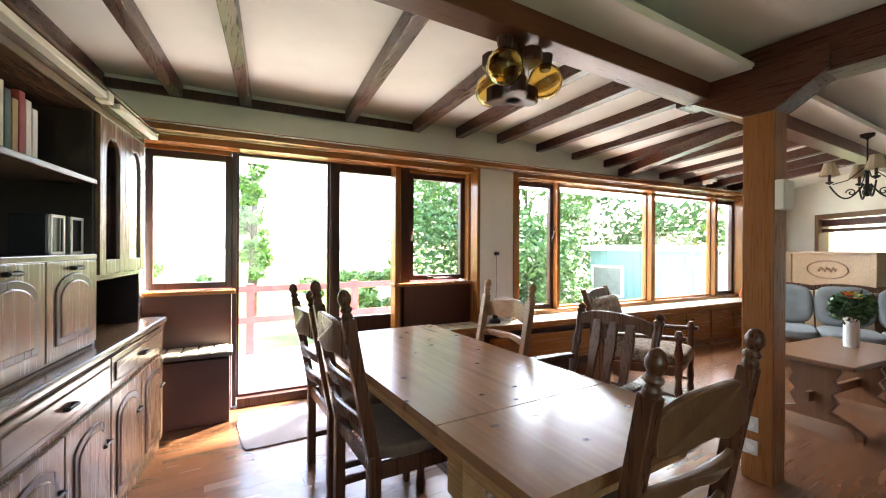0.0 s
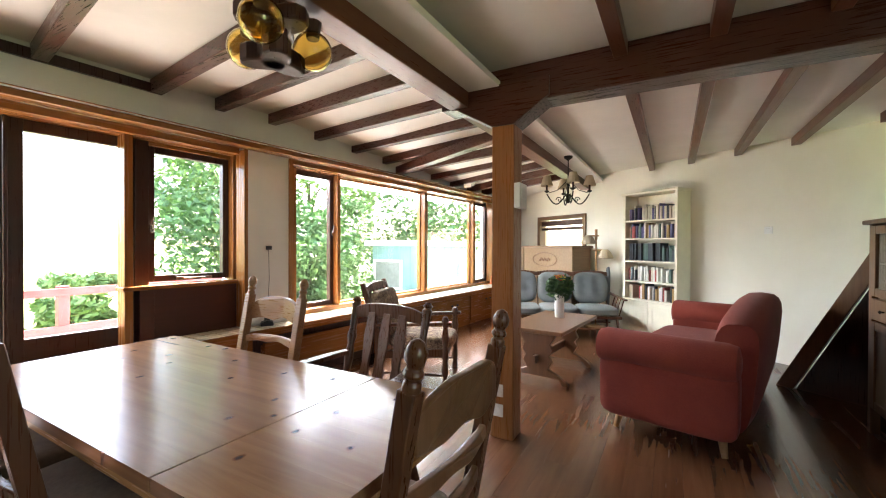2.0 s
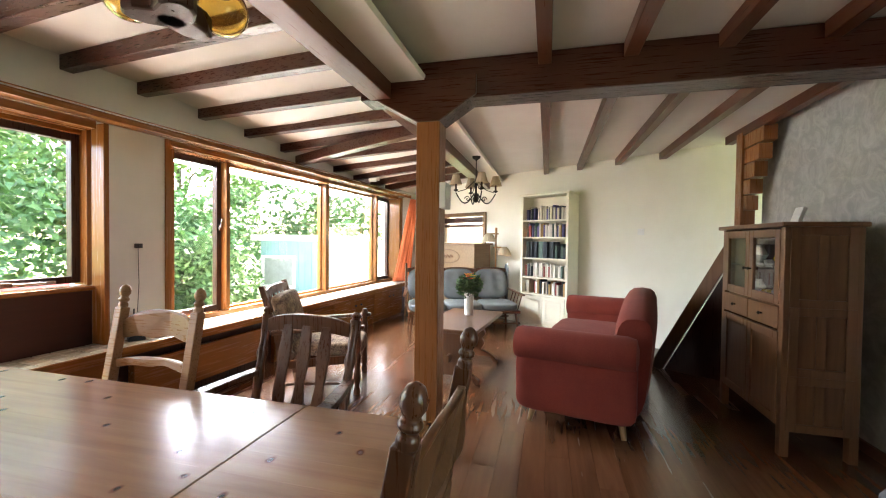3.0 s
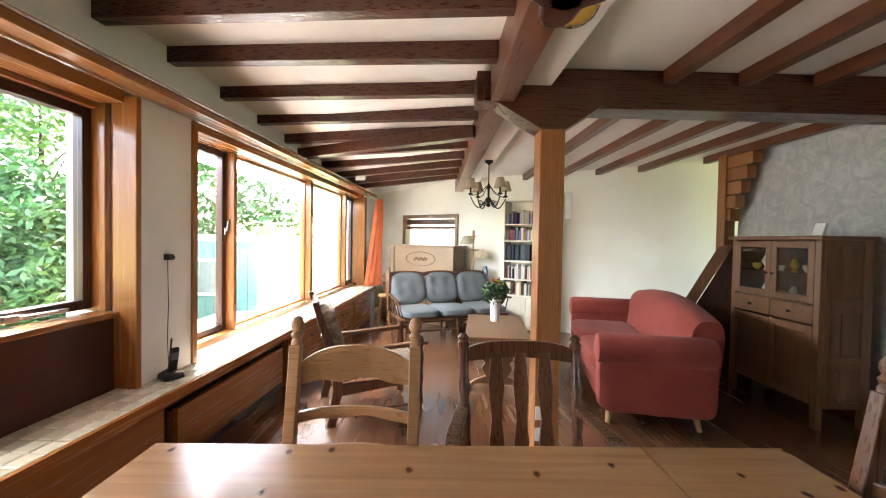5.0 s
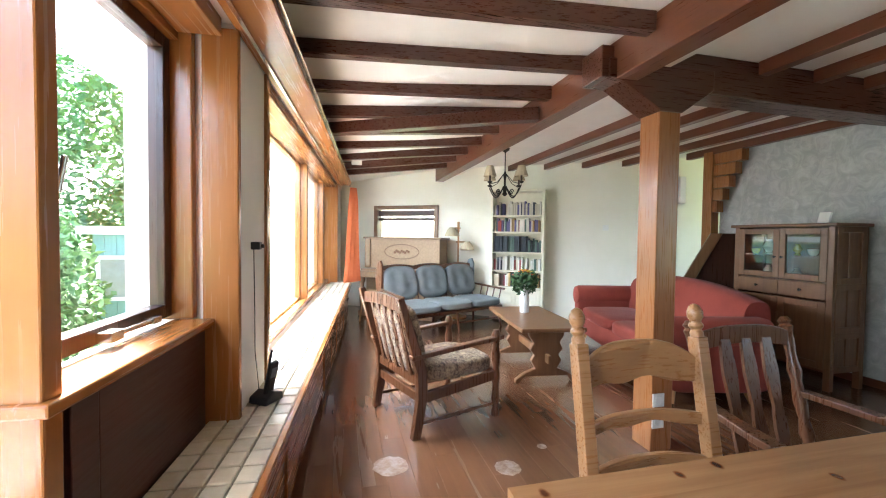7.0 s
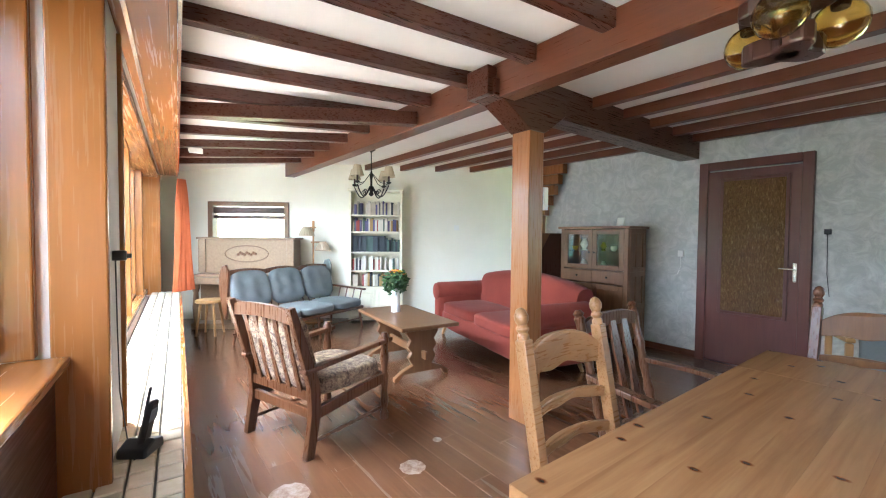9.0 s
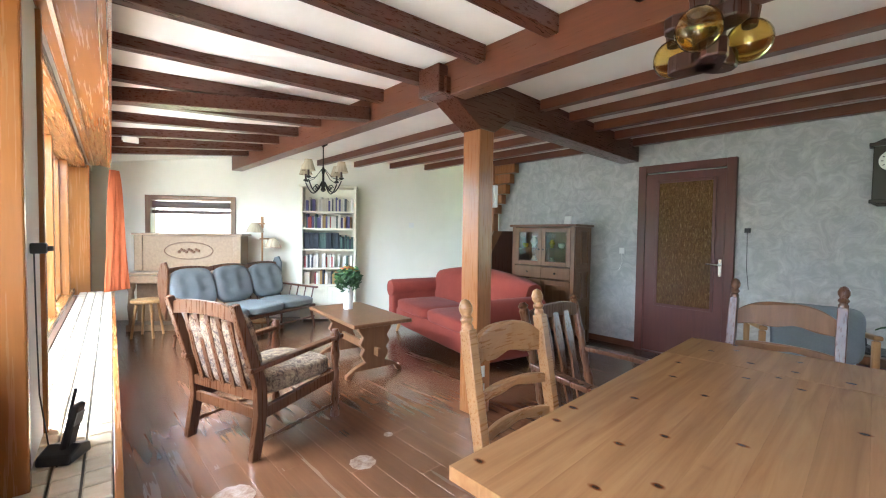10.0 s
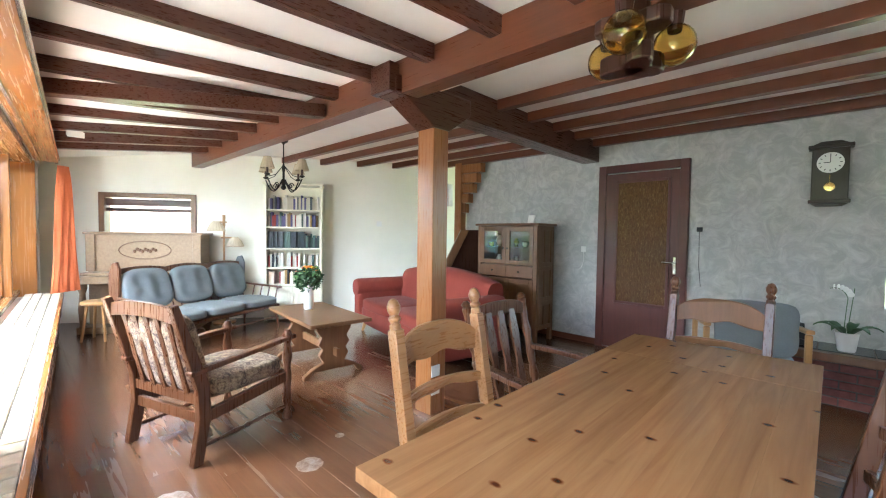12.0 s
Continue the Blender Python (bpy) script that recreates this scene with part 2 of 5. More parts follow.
# ---- building tools ----
class Form:
    """Collects solids into one mesh."""

    def __init__(self):
        self.bm = bmesh.new()

    def _add(self, fn):
        old = set(self.bm.verts)
        fn()
        return [v for v in self.bm.verts if v not in old]

    def box(self, x0, x1, y0, y1, z0, z1, m=None):
        mat = Matrix.Translation(((x0 + x1) / 2, (y0 + y1) / 2, (z0 + z1) / 2)) @ Matrix.Diagonal((abs(x1 - x0), abs(y1 - y0), abs(z1 - z0), 1))
        bmesh.ops.create_cube(self.bm, size=1, matrix=(m @ mat) if m else mat)
        return self

    def bar(self, a, c, w, h, up=(0, 0, 1)):
        """A rectangular bar from a to c; w across, h along up."""
        a, c = Vector(a), Vector(c)
        d = (c - a).normalized()
        s = d.cross(Vector(up)).normalized()
        u = s.cross(d)
        m = Matrix((s, d, u)).transposed().to_4x4()
        m.translation = (a + c) / 2
        return self.box(-w / 2, w / 2, -(c - a).length / 2, (c - a).length / 2, -h / 2, h / 2, m)

    def rod(self, a, c, r, r2=None, seg=10):
        a, c = Vector(a), Vector(c)
        d = c - a
        m = Matrix.Translation((a + c) / 2) @ d.to_track_quat("Z", "Y").to_matrix().to_4x4()
        bmesh.ops.create_cone(self.bm, cap_ends=True, segments=seg, radius1=r, radius2=r if r2 is None else r2, depth=d.length, matrix=m)
        return self

    def lathe(self, prof, m=None, seg=14):
        """Turns (radius, height) pairs about the upright axis."""
        m = m or Matrix()
        rings = []
        for r, z in prof:
            rings.append([self.bm.verts.new(m @ Vector((r * math.cos(2 * math.pi * i / seg), r * math.sin(2 * math.pi * i / seg), z))) for i in range(seg)])
        for p, q in zip(rings, rings[1:]):
            for i in range(seg):
                self.bm.faces.new((p[i], p[(i + 1) % seg], q[(i + 1) % seg], q[i]))
        self.bm.faces.new(rings[0][::-1])
        self.bm.faces.new(rings[-1])
        return self

    def turned(self, a, c, prof, seg=12):
        """A turned spindle from a to c: prof gives (radius, share of length)."""
        a, c = Vector(a), Vector(c)
        d = c - a
        m = Matrix.Translation(a) @ d.to_track_quat("Z", "Y").to_matrix().to_4x4()
        return self.lathe([(r, s * d.length) for r, s in prof], m, seg)

    def slab(self, outline, t, m=None):
        """A flat board cut to an outline in x and z, t thick along y."""
        m = m or Matrix()
        f = [self.bm.verts.new(m @ Vector((x, -t / 2, z))) for x, z in outline]
        k = [self.bm.verts.new(m @ Vector((x, t / 2, z))) for x, z in outline]
        n = len(outline)
        self.bm.faces.new(f)
        self.bm.faces.new(k[::-1])
        for i in range(n):
            self.bm.faces.new((f[(i + 1) % n], f[i], k[i], k[(i + 1) % n]))
        return self

    def pillow(self, x0, x1, y0, y1, z0, z1, m=None, power=4.0, seg=12, crown=0.0):
        """A stuffed block with soft edges."""
        m = m or Matrix()
        c = Vector(((x0 + x1) / 2, (y0 + y1) / 2, (z0 + z1) / 2))
        h = Vector(((x1 - x0) / 2, (y1 - y0) / 2, (z1 - z0) / 2))
        old = set(self.bm.verts)
        bmesh.ops.create_cube(self.bm, size=2)
        new_v = [v for v in self.bm.verts if v not in old]
        es = list({e for v in new_v for e in v.link_edges})
        bmesh.ops.subdivide_edges(self.bm, edges=es, cuts=seg, use_grid_fill=True)
        for v in [v for v in self.bm.verts if v not in old]:
            p = v.co.copy()
            n = (abs(p.x) ** power + abs(p.y) ** power + abs(p.z) ** power) ** (1 / power)
            p /= n
            if crown:
                p.z *= 1 + crown * (1 - p.x * p.x) * (1 - p.y * p.y)
            w = noise.noise(Vector((p.x * h.x * 9 + c.x * 7, p.y * h.y * 9 + c.y * 5, p.z * h.z * 9 + c.z * 3))) * 0.006
            v.co = m @ (c + Vector((p.x * h.x, p.y * h.y, p.z * h.z)) + p.normalized() * w)
        return self

    def tube(self, pts, r, seg=8):
        for a, c in zip(pts, pts[1:]):
            self.rod(a, c, r, None, seg)
        return self

    def done(self, name, mat, parent=None, bevel=0.0, smooth=False, m=None):
        bmesh.ops.recalc_face_normals(self.bm, faces=self.bm.faces)
        me = bpy.data.meshes.new(name)
        self.bm.to_mesh(me)
        self.bm.free()
        me.materials.append(mat)
        if smooth:
            for p in me.polygons:
                p.use_smooth = True
            me.set_sharp_from_angle(angle=radians(40))
        ob = new(name, me)
        if bevel:
            mod = ob.modifiers.new("edge", "BEVEL")
            mod.width, mod.segments, mod.limit_method, mod.angle_limit = bevel, 2, "ANGLE", radians(40)
        if m is not None:
            ob.matrix_basis = m
        if parent:
            ob.parent = parent
        return ob


def thing(name, m, label, category, group=""):
    e = new(name)
    e.empty_display_size = 0.2
    e.matrix_basis = m
    return tagged(e, label, category, group)


def structure(ob, label="", category="structure"):
    return tagged(ob, label, category, kind="structure")


# ---- the room ----
WY, GY = 3.81, 4.045          # inner trim plane and glass plane of the window wall
WALL_X, WALL_S = 5.98, 0.66  # the slanting end wall: x = WALL_X + WALL_S * (y + 0.28)


NORTH = pose(2.46, WY + 0.11, 0, 0, 0, -4) @ pose(-2.46, -WY, 0)  # the window wall turns a little from the axis


def wall_x(y):
    return WALL_X + WALL_S * (y + 0.28)


def wall_y(x):
    return WY + 0.11 - 0.0699 * (x - 2.46)


def joist_low(x):
    """Underside of the joists at the window wall, which sinks towards the end of the room."""
    return max(2.15, min(2.37, 2.37 - 0.06 * (x - 2.8)))


SLANT = math.degrees(math.atan2(-WALL_S, 1))
END = pose(wall_x(0), 0, 0, 0, 0, SLANT)  # local y runs along the end wall, local -x into the room

f = Form().box(-1.6, 9.2, -3.2, 4.25, -0.2, -0.012)
structure(f.done("floor", M_FLOOR), "brown wooden plank floor with a worn sheen", "floor")
f = Form().box(0.45, 4.86, -1.3, -1.1, 0, 2.5).box(-1.3, -0.5, -1.3, -1.1, 0, 2.5)
f.box(-0.5, 0.45, -1.3, -1.1, 0, 0.75).box(-0.5, 0.45, -1.3, -1.1, 2.15, 2.5)
structure(f.done("wall_south", M_STUCCO), "grey daubed decorative plaster wall", "wall")
f = Form().box(-1.45, -1.3, -1.3, 4.4, 0, 2.6)
structure(f.done("wall_west", M_WHITE), "off-white plastered wall behind the wall unit", "wall")

# end wall with its small high window
f = Form()
wy0, wy1, wz0, wz1 = 2.34, 3.43, 1.22, 1.75
f.box(0, 0.2, -3.6, wy0, 0, 2.6).box(0, 0.2, wy1, 5.4, 0, 2.6).box(0, 0.2, wy0, wy1, 0, wz0).box(0, 0.2, wy0, wy1, wz1, 2.6)
structure(f.done("wall_east", M_CREAM, m=END), "cream plastered end wall with a small window", "wall")
f = Form().box(4.86, 7, -3.2, -3.0, 0, 2.6)
structure(f.done("wall_stair", M_CREAM), "cream plastered wall behind the stair", "wall")

# window wall: solid parts round the openings
f = Form()
f.box(-1.45, -0.24, WY, 4.2, 0, 2.5).box(2.565, 2.99, WY - 0.02, 4.2, 0, 2.12)
f.box(-1.45, 9.2, WY - 0.02, 4.2, 2.12, 2.5).box(7.64, 9.2, WY, 4.2, 0, 2.12).box(2.99, 7.64, WY + 0.12, 4.2, 0, 0.47)
structure(f.done("wall_north", M_WHITE), "off-white plastered window wall", "wall")

# ceilings
c = Form()
rows_c = []
for x in (-1.5, 2.8, 4.6, 6.4, 9.2):
    zw = joist_low(x) + 0.092
    z_out = 2.41 + (zw - 2.41) * (4.45 - 1.88) / (wall_y(x) - 1.88)
    rows_c.append([c.bm.verts.new(v) for v in ((x, 1.88, 2.41), (x, 4.45, z_out), (x, 4.45, z_out + 0.1), (x, 1.88, 2.51))])
for p, q in zip(rows_c, rows_c[1:]):
    for k in range(4):
        c.bm.faces.new((p[k], p[(k + 1) % 4], q[(k + 1) % 4], q[k]))
c.bm.faces.new(rows_c[0]), c.bm.faces.new(rows_c[-1][::-1])
structure(c.done("ceiling_north", M_CEIL), "cream painted ceiling between joists by the windows", "ceiling")
f = Form().box(-1.5, 9.2, -3.2, 1.88, 2.41, 2.53)
structure(f.done("ceiling", M_CEIL), "cream painted ceiling between joists", "ceiling")

# beams
f = Form().box(-1.3, 7.35, 1.84, 1.98, 2.19, 2.405)
structure(f.done("beam_long", M_BEAMX, bevel=0.006), "red-brown painted timber main beam", "beam")
f = Form().box(3.0, 7.3, 1.62, 1.84, 2.29, 2.33).box(-1.3, 2.8, 1.62, 1.84, 2.29, 2.33)
structure(f.done("trim_beam_board", M_CEIL, bevel=0.003), "cream painted board beside the main beam", "trim")
f = Form().box(2.80, 3.0, -1.1, 1.84, 2.17, 2.405)
f.box(2.80, 3.0, 1.98, 2.06, 2.20, 2.38)
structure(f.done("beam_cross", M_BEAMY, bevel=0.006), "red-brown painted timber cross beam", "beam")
r = random.Random(4)
joist_x = [-0.45, 0.0, 0.45, 1.25, 1.87, 2.33] + [2.81 + 0.515 * i for i in range(9)]
for i, x in enumerate(joist_x):
    dz = r.uniform(-0.006, 0.006)
    yn = wall_y(x) - 0.01
    f = Form().bar((x - 0.29, 1.975, 2.357 + dz), (x, yn, joist_low(x) + 0.046 + dz), 0.078, 0.096)
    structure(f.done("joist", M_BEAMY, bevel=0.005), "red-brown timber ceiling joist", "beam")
for y in (0.90, 0.44, -0.02, -0.48, -0.94):
    for x0, x1 in ((-1.3, 2.80), (3.0, wall_x(y) + 0.02)):
        if y == -0.94:
            x1 = min(x1, 5.2)
        f = Form().box(x0, x1, y - 0.038, y + 0.038, 2.325, 2.409)
        structure(f.done("joist", M_BEAMX, bevel=0.005), "red-brown timber ceiling joist", "beam")
f = Form().bar((4.55, WY - 0.12, 2.21), (3.72, 1.98, 2.255), 0.10, 0.10)
structure(f.done("brace", M_BEAMY, bevel=0.006), "diagonal red-brown timber brace under the joists", "beam")
f = Form().box(-1.2, 1.9, WY - 0.05, WY - 0.022, 2.36, 2.425)
structure(f.done("trim_ceiling", M_DARK, bevel=0.003, m=NORTH), "dark timber strip under the joist ends", "trim")

# post with bracket head, thermostat and sockets
PX, PY = 2.872, 1.598
post = thing("post", pose(PX, PY, 0), "orange varnished timber post with a bracketed head", "post")
Form().box(-0.08, 0.08, -0.075, 0.075, 0, 2.04).done("shaft", M_POST, post, 0.006)
o = [(-0.075, 0), (0.075, 0), (0.30, 0.15), (0.30, 0.27), (-0.42, 0.27), (-0.42, 0.16), (-0.34, 0.15)]
f = Form().slab([(-x, z) for x, z in o], 0.19, pose(0, 0, 2.035, 0, 0, 90))
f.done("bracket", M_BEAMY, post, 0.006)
f = Form().box(0.08, 0.12, -0.08, 0.06, 1.50, 1.66)
f.box(0.12, 0.128, -0.06, 0.02, 1.56, 1.63)
tagged(f.done("thermostat", M_PLASTIC, None, 0.006, m=pose(PX - 0.01, PY, 0, 0, 0, -90)), "white plastic room thermostat on the post", "thermostat")
for z in (0.185, 0.315):
    f = Form().box(-0.04, 0.04, -0.088, -0.0755, z - 0.04, z + 0.04)
    f.lathe([(0.03, 0), (0.03, 0.004), (0.022, 0.004), (0.02, 0.001)], pose(0, -0.088, z, 90))
    tagged(f.done("socket", M_PLASTIC, None, 0.003, m=pose(PX, PY + 0.03, 0, 0, 0, -90)), "white plastic wall socket on the post", "socket", "sockets on the post")


# ---- window wall joinery ----
before_wall = set(bpy.data.objects)
def frame_bars(f, x0, x1, z0, z1, y0, y1, w):
    f.box(x0, x0 + w, y0, y1, z0, z1).box(x1 - w, x1, y0, y1, z0, z1)
    f.box(x0 + w, x1 - w, y0, y1, z0, z0 + w).box(x0 + w, x1 - w, y0, y1, z1 - w, z1)
    return f


def pane(x0, x1, z0, z1, parent, y=GY):
    f = Form().box(x0, x1, y - 0.003, y + 0.003, z0, z1)
    g = f.done("pane", M_GLASS, parent)
    g.visible_shadow = False
    return g


def sash(name, x0, x1, z0, z1, label, mat=M_DARK, w=0.05, y=GY):
    s = structure(frame_bars(Form(), x0, x1, z0, z1, y - 0.03, y + 0.03, w).done(name, mat, bevel=0.004), label, "window")
    pane(x0 + w - 0.004, x1 - w + 0.004, z0 + w - 0.004, z1 - w + 0.004, s, y)
    return s


TOP = 2.05
sash("window_1", -0.23, 0.35, 0.955, 2.02, "dark framed fixed window")
sash("window_2", 0.384, 1.125, 0.06, TOP, "tall dark framed glass panel to the terrace", w=0.018)
d = sash("door_1", 1.145, 1.805, 0.06, TOP, "dark framed glazed terrace door, closed", w=0.075)
Form().box(1.21, 1.74, GY - 0.028, GY + 0.028, 0.10, 0.65).done("panel", M_DARK, d)
sash("window_3", 1.895, 2.525, 0.965, 2.02, "dark framed casement window, closed")
for n, x0, x1, w in (("window_4", 3.18, 3.74, 0.05), ("window_5", 3.785, 5.42, 0.02), ("window_6", 5.50, 6.90, 0.02), ("window_7", 6.97, 7.52, 0.05)):
    sash(n, x0, x1, 0.585, TOP, "pine framed window overlooking the garden", M_DARK if w > 0.03 else M_TRIM, w)
f = Form()
for x0, x1, z0, z1 in ((0.35, 0.384, 0, TOP), (1.125, 1.145, 0, TOP), (1.805, 1.895, 0, TOP)):
    f.box(x0, x1, GY - 0.06, GY + 0.05, z0, z1)
structure(f.done("trim_mullion", M_DARK, bevel=0.004), "dark stained window mullions", "trim")
f = Form()
f.box(1.705, 1.76, WY + 0.075, GY - 0.032, 0.0, TOP)                       # post beside the door
f.box(2.525, 2.565, WY + 0.13, GY + 0.04, 0.95, 2.09).box(2.535, 2.57, WY - 0.035, WY + 0.10, 0.52, 2.09)
f.box(2.985, 3.035, WY - 0.035, WY + 0.10, 0.53, 2.09).box(3.035, 3.18, WY + 0.12, GY + 0.04, 0.54, TOP)
for x0, x1 in ((3.74, 3.785), (5.42, 5.50), (6.90, 6.97)):
    f.box(x0, x1, GY - 0.10, GY + 0.03, 0.57, TOP)
f.box(7.52, 7.66, WY - 0.02, GY + 0.03, 0.5, 2.09)
structure(f.done("trim_upright", M_TRIM, bevel=0.005), "varnished pine window uprights", "trim")
f = Form()
f.box(-0.23, 2.523, WY + 0.02, GY + 0.05, TOP, 2.12).box(3.04, 7.52, WY + 0.0, GY + 0.05, TOP, 2.12)
f.box(3.18, 7.52, GY - 0.11, GY + 0.05, 0.53, 0.583)
f.box(-0.23, 0.348, GY - 0.06, GY + 0.04, 2.02, TOP).box(1.897, 2.523, GY - 0.06, GY + 0.04, 2.02, TOP)
structure(f.done("trim_head", M_TRIMX, bevel=0.004), "varnished pine window head and sill", "trim")
# curtain board along the whole wall, with its rail
f = Form().box(-0.5, 7.6, WY - 0.22, WY - 0.195, 2.075, 2.135).box(-0.5, 7.6, WY - 0.195, WY - 0.021, 2.095, 2.12)
structure(f.done("trim_valance", M_TRIMX, bevel=0.003), "varnished pine curtain board along the windows", "trim")
f = Form().box(-0.5, 7.6, WY - 0.075, WY - 0.06, 2.082, 2.094).box(-0.5, 7.6, WY - 0.235, WY - 0.222, 2.112, 2.122)
structure(f.done("trim_rail", M_CHROME), "metal curtain rail", "trim")
# sill boards and dark panels below the small windows
f = Form().box(-0.23, 0.375, WY + 0.06, GY - 0.032, 0.92, 0.95).box(1.69, 2.533, WY + 0.055, GY - 0.034, 0.92, 0.95)
structure(f.done("trim_sill", M_TRIMX, bevel=0.006), "varnished pine window sills", "trim")
f = Form().box(-0.23, 0.348, WY + 0.09, GY + 0.04, 0.0, 0.92).box(1.897, 2.533, WY + 0.09, GY + 0.04, 0.0, 0.92).box(1.802, 1.897, WY + 0.09, GY - 0.062, 0.0, 0.92)
structure(f.done("trim_panel", M_PANEL, bevel=0.003), "dark red-brown panels below the windows", "trim")
f = Form().box(0.386, 1.803, GY - 0.09, GY + 0.06, -0.012, 0.06)
structure(f.done("threshold", M_DARK, bevel=0.005), "dark timber door threshold", "threshold")

# tiled ledge with its front
LZ, LY = 0.53, 3.575
f = Form().box(1.70, 7.52, LY + 0.012, WY + 0.088, LZ - 0.05, LZ - 0.012)
ledge = structure(f.done("ledge", M_GROUT), "tiled window ledge with cream glazed tiles and pine edge", "ledge")
f = Form().box(1.70, 7.52, LY - 0.012, LY + 0.012, LZ - 0.06, LZ + 0.004)
f.box(1.675, 1.70, LY - 0.012, WY, LZ - 0.06, LZ + 0.004)
f.done("edge", M_TRIMX, ledge, 0.003)
f = Form().box(1.68, 2.42, LY + 0.02, LY + 0.05, 0, LZ - 0.06).box(2.42, 2.50, LY + 0.02, WY, 0, LZ - 0.06)
f.done("front", M_TRIMX, ledge)
# solid dark block standing in for the shade in the hollow under the ledge
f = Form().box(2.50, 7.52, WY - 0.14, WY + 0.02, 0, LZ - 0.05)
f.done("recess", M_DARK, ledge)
f = Form().box(2.62, 3.92, LY + 0.03, LY + 0.07, 0.10, 0.40).box(2.62, 3.92, LY + 0.07, WY - 0.13, 0.12, 0.38)
tagged(f.done("heater", M_TRIMX, None, 0.006), "wooden heater cover below the window ledge", "heater")
for i in range(3):
    x0 = 4.05 + i * 1.08
    cab = thing("ledge_cabinet", pose(x0, LY + 0.03, 0), "low pine cabinet with doors below the window ledge", "cabinet", "cabinets below the ledge")
    Form().box(0, 1.06, 0.02, 0.17, 0.0, LZ - 0.065).done("body", M_TRIMX, cab)
    for k in range(2):
        Form().box(0.012 + k * 0.524, 0.524 + k * 0.524, 0, 0.02, 0.06, LZ - 0.08).done("door", M_TRIMX, cab, 0.004)
        Form().lathe([(0.006, 0), (0.006, 0.015), (0.014, 0.02), (0.014, 0.028), (0.004, 0.03)], pose(0.50 + k * 0.15, 0, 0.36, 90)).done("handle", M_IRON, cab)

# low tiled bench in the corner
bench = thing("corner_bench", pose(-0.26, WY - 0.165, 0), "low dark wooden bench with a tiled top", "bench")
Form().box(0, 0.60, 0.03, 0.25, 0, 0.47).done("body", M_PANEL, bench, 0.004)
Form().box(-0.01, 0.62, 0, 0.25, 0.49, 0.52).done("top", M_GROUT, bench, 0.003)

for ob in set(bpy.data.objects) - before_wall:
    if ob.parent is None:
        ob.matrix_basis = NORTH @ ob.matrix_basis
bpy.data.objects["wall_north"].matrix_basis = NORTH

# inner door, cream skirting
dr = structure(Form().box(1.95, 2.72, -1.095, -1.06, 0.01, 2.0).done("door_2", M_DOORRED, bevel=0.004), "red-brown painted inner door with textured amber glass, closed", "door")
frame_bars(Form(), 1.865, 2.80, -0.08, 2.10, -1.1, -1.045, 0.085).done("frame", M_DOORRED, dr, 0.005)
frame_bars(Form(), 2.03, 2.60, 0.53, 1.92, -1.062, -1.045, 0.03).done("moulding", M_DOORRED, dr, 0.005)


def amber_pane():
    m, nt, b = shader("textured amber door glass", 0.18)
    v = coords(nt, (70, 70, 18))
    w = noise_of(nt, v, 1.2, 3, 0.6, 1.0)
    link(nt, ramp(nt, w, [(0.3, (0.085, 0.036, 0.010)), (0.55, (0.15, 0.072, 0.022)), (0.75, (0.30, 0.18, 0.07))]), b.inputs["Base Color"])
    bump(nt, b, w, 0.7, 0.02)
    return m


M_DOORGLASS = amber_pane()
Form().box(2.06, 2.57, -1.058, -1.05, 0.56, 1.89).done("pane", M_DOORGLASS, dr)
f = Form().box(1.965, 1.995, -1.06, -1.052, 0.90, 1.08)
f.rod((1.98, -1.05, 1.02), (1.98, -1.0, 1.02), 0.009).rod((1.98, -1.0, 1.02), (2.09, -1.0, 1.025), 0.009)
f.done("handle", M_CHROME, dr, 0.002)
dr.matrix_basis = pose(-0.026, 0, 0.006)
f = Form().box(2.776, 4.86, -1.1, -1.08, 0, 0.07).box(-0.5, 1.838, -1.1, -1.08, 0, 0.07)
structure(f.done("baseboard", M_BEAMX, bevel=0.003), "red-brown skirting board", "trim")

# frame of the end window, and its pane
ew = structure(frame_bars(Form(), wy0 - 0.06, wy1 + 0.06, wz0 - 0.06, wz1 + 0.06, -0.03, 0.12, 0.07).done("window_8", M_CAB, bevel=0.004, m=END @ pose(0, 0, 0, 0, 0, 90) @ Matrix.Diagonal((1, -1, 1, 1))), "small brown framed window high in the end wall", "window")
Form().box(wy0, wy1, 0.05, 0.056, wz0, wz1).done("pane", M_GLASS, ew).visible_shadow = False
Form().box(wy0 + 0.01, wy1 - 0.01, 0.02, 0.04, wz1 - 0.12, wz1 - 0.02).done("blind", M_PANEL, ew, 0.003)
Form().box(wy0 + 0.01, wy1 - 0.01, 0.02, 0.07, wz1 - 0.20, wz1 - 0.15).done("bar", M_PANEL, ew, 0.003)

# stair: closed string parallel to the end wall, treads behind it
st = thing("staircase", pose(5.05, -0.2, 0, 0, 0, SLANT), "steep red-brown timber staircase rising along the end wall", "staircase")
f = Form().slab([(0, 0), (-0.13, 0), (-0.80, 1.36), (-0.68, 1.36)], 0.05, pose(0, 0, 0, 0, 0, 90))
f.done("string", M_CAB, st, 0.004)
Form().slab([(-0.14, 0), (-1.0, 0), (-1.0, 1.36), (-0.81, 1.36)], 0.02, pose(0.02, 0, 0, 0, 0, 90)).done("panel", M_DARK, st, 0.002)
np_ = thing("stair_post", pose(4.80, -1.0, 0), "orange varnished stair post with stepped head", "post")
Form().box(0.0, 0.13, -0.02, 0.10, 0, 2.36).done("shaft", M_POST, np_, 0.005)
for i in range(5):
    Form().box(-0.36 + i * 0.075, 0.0, -0.02, 0.085, 2.20 - i * 0.145, 2.335 - i * 0.145).done("block", M_POST, np_, 0.005)


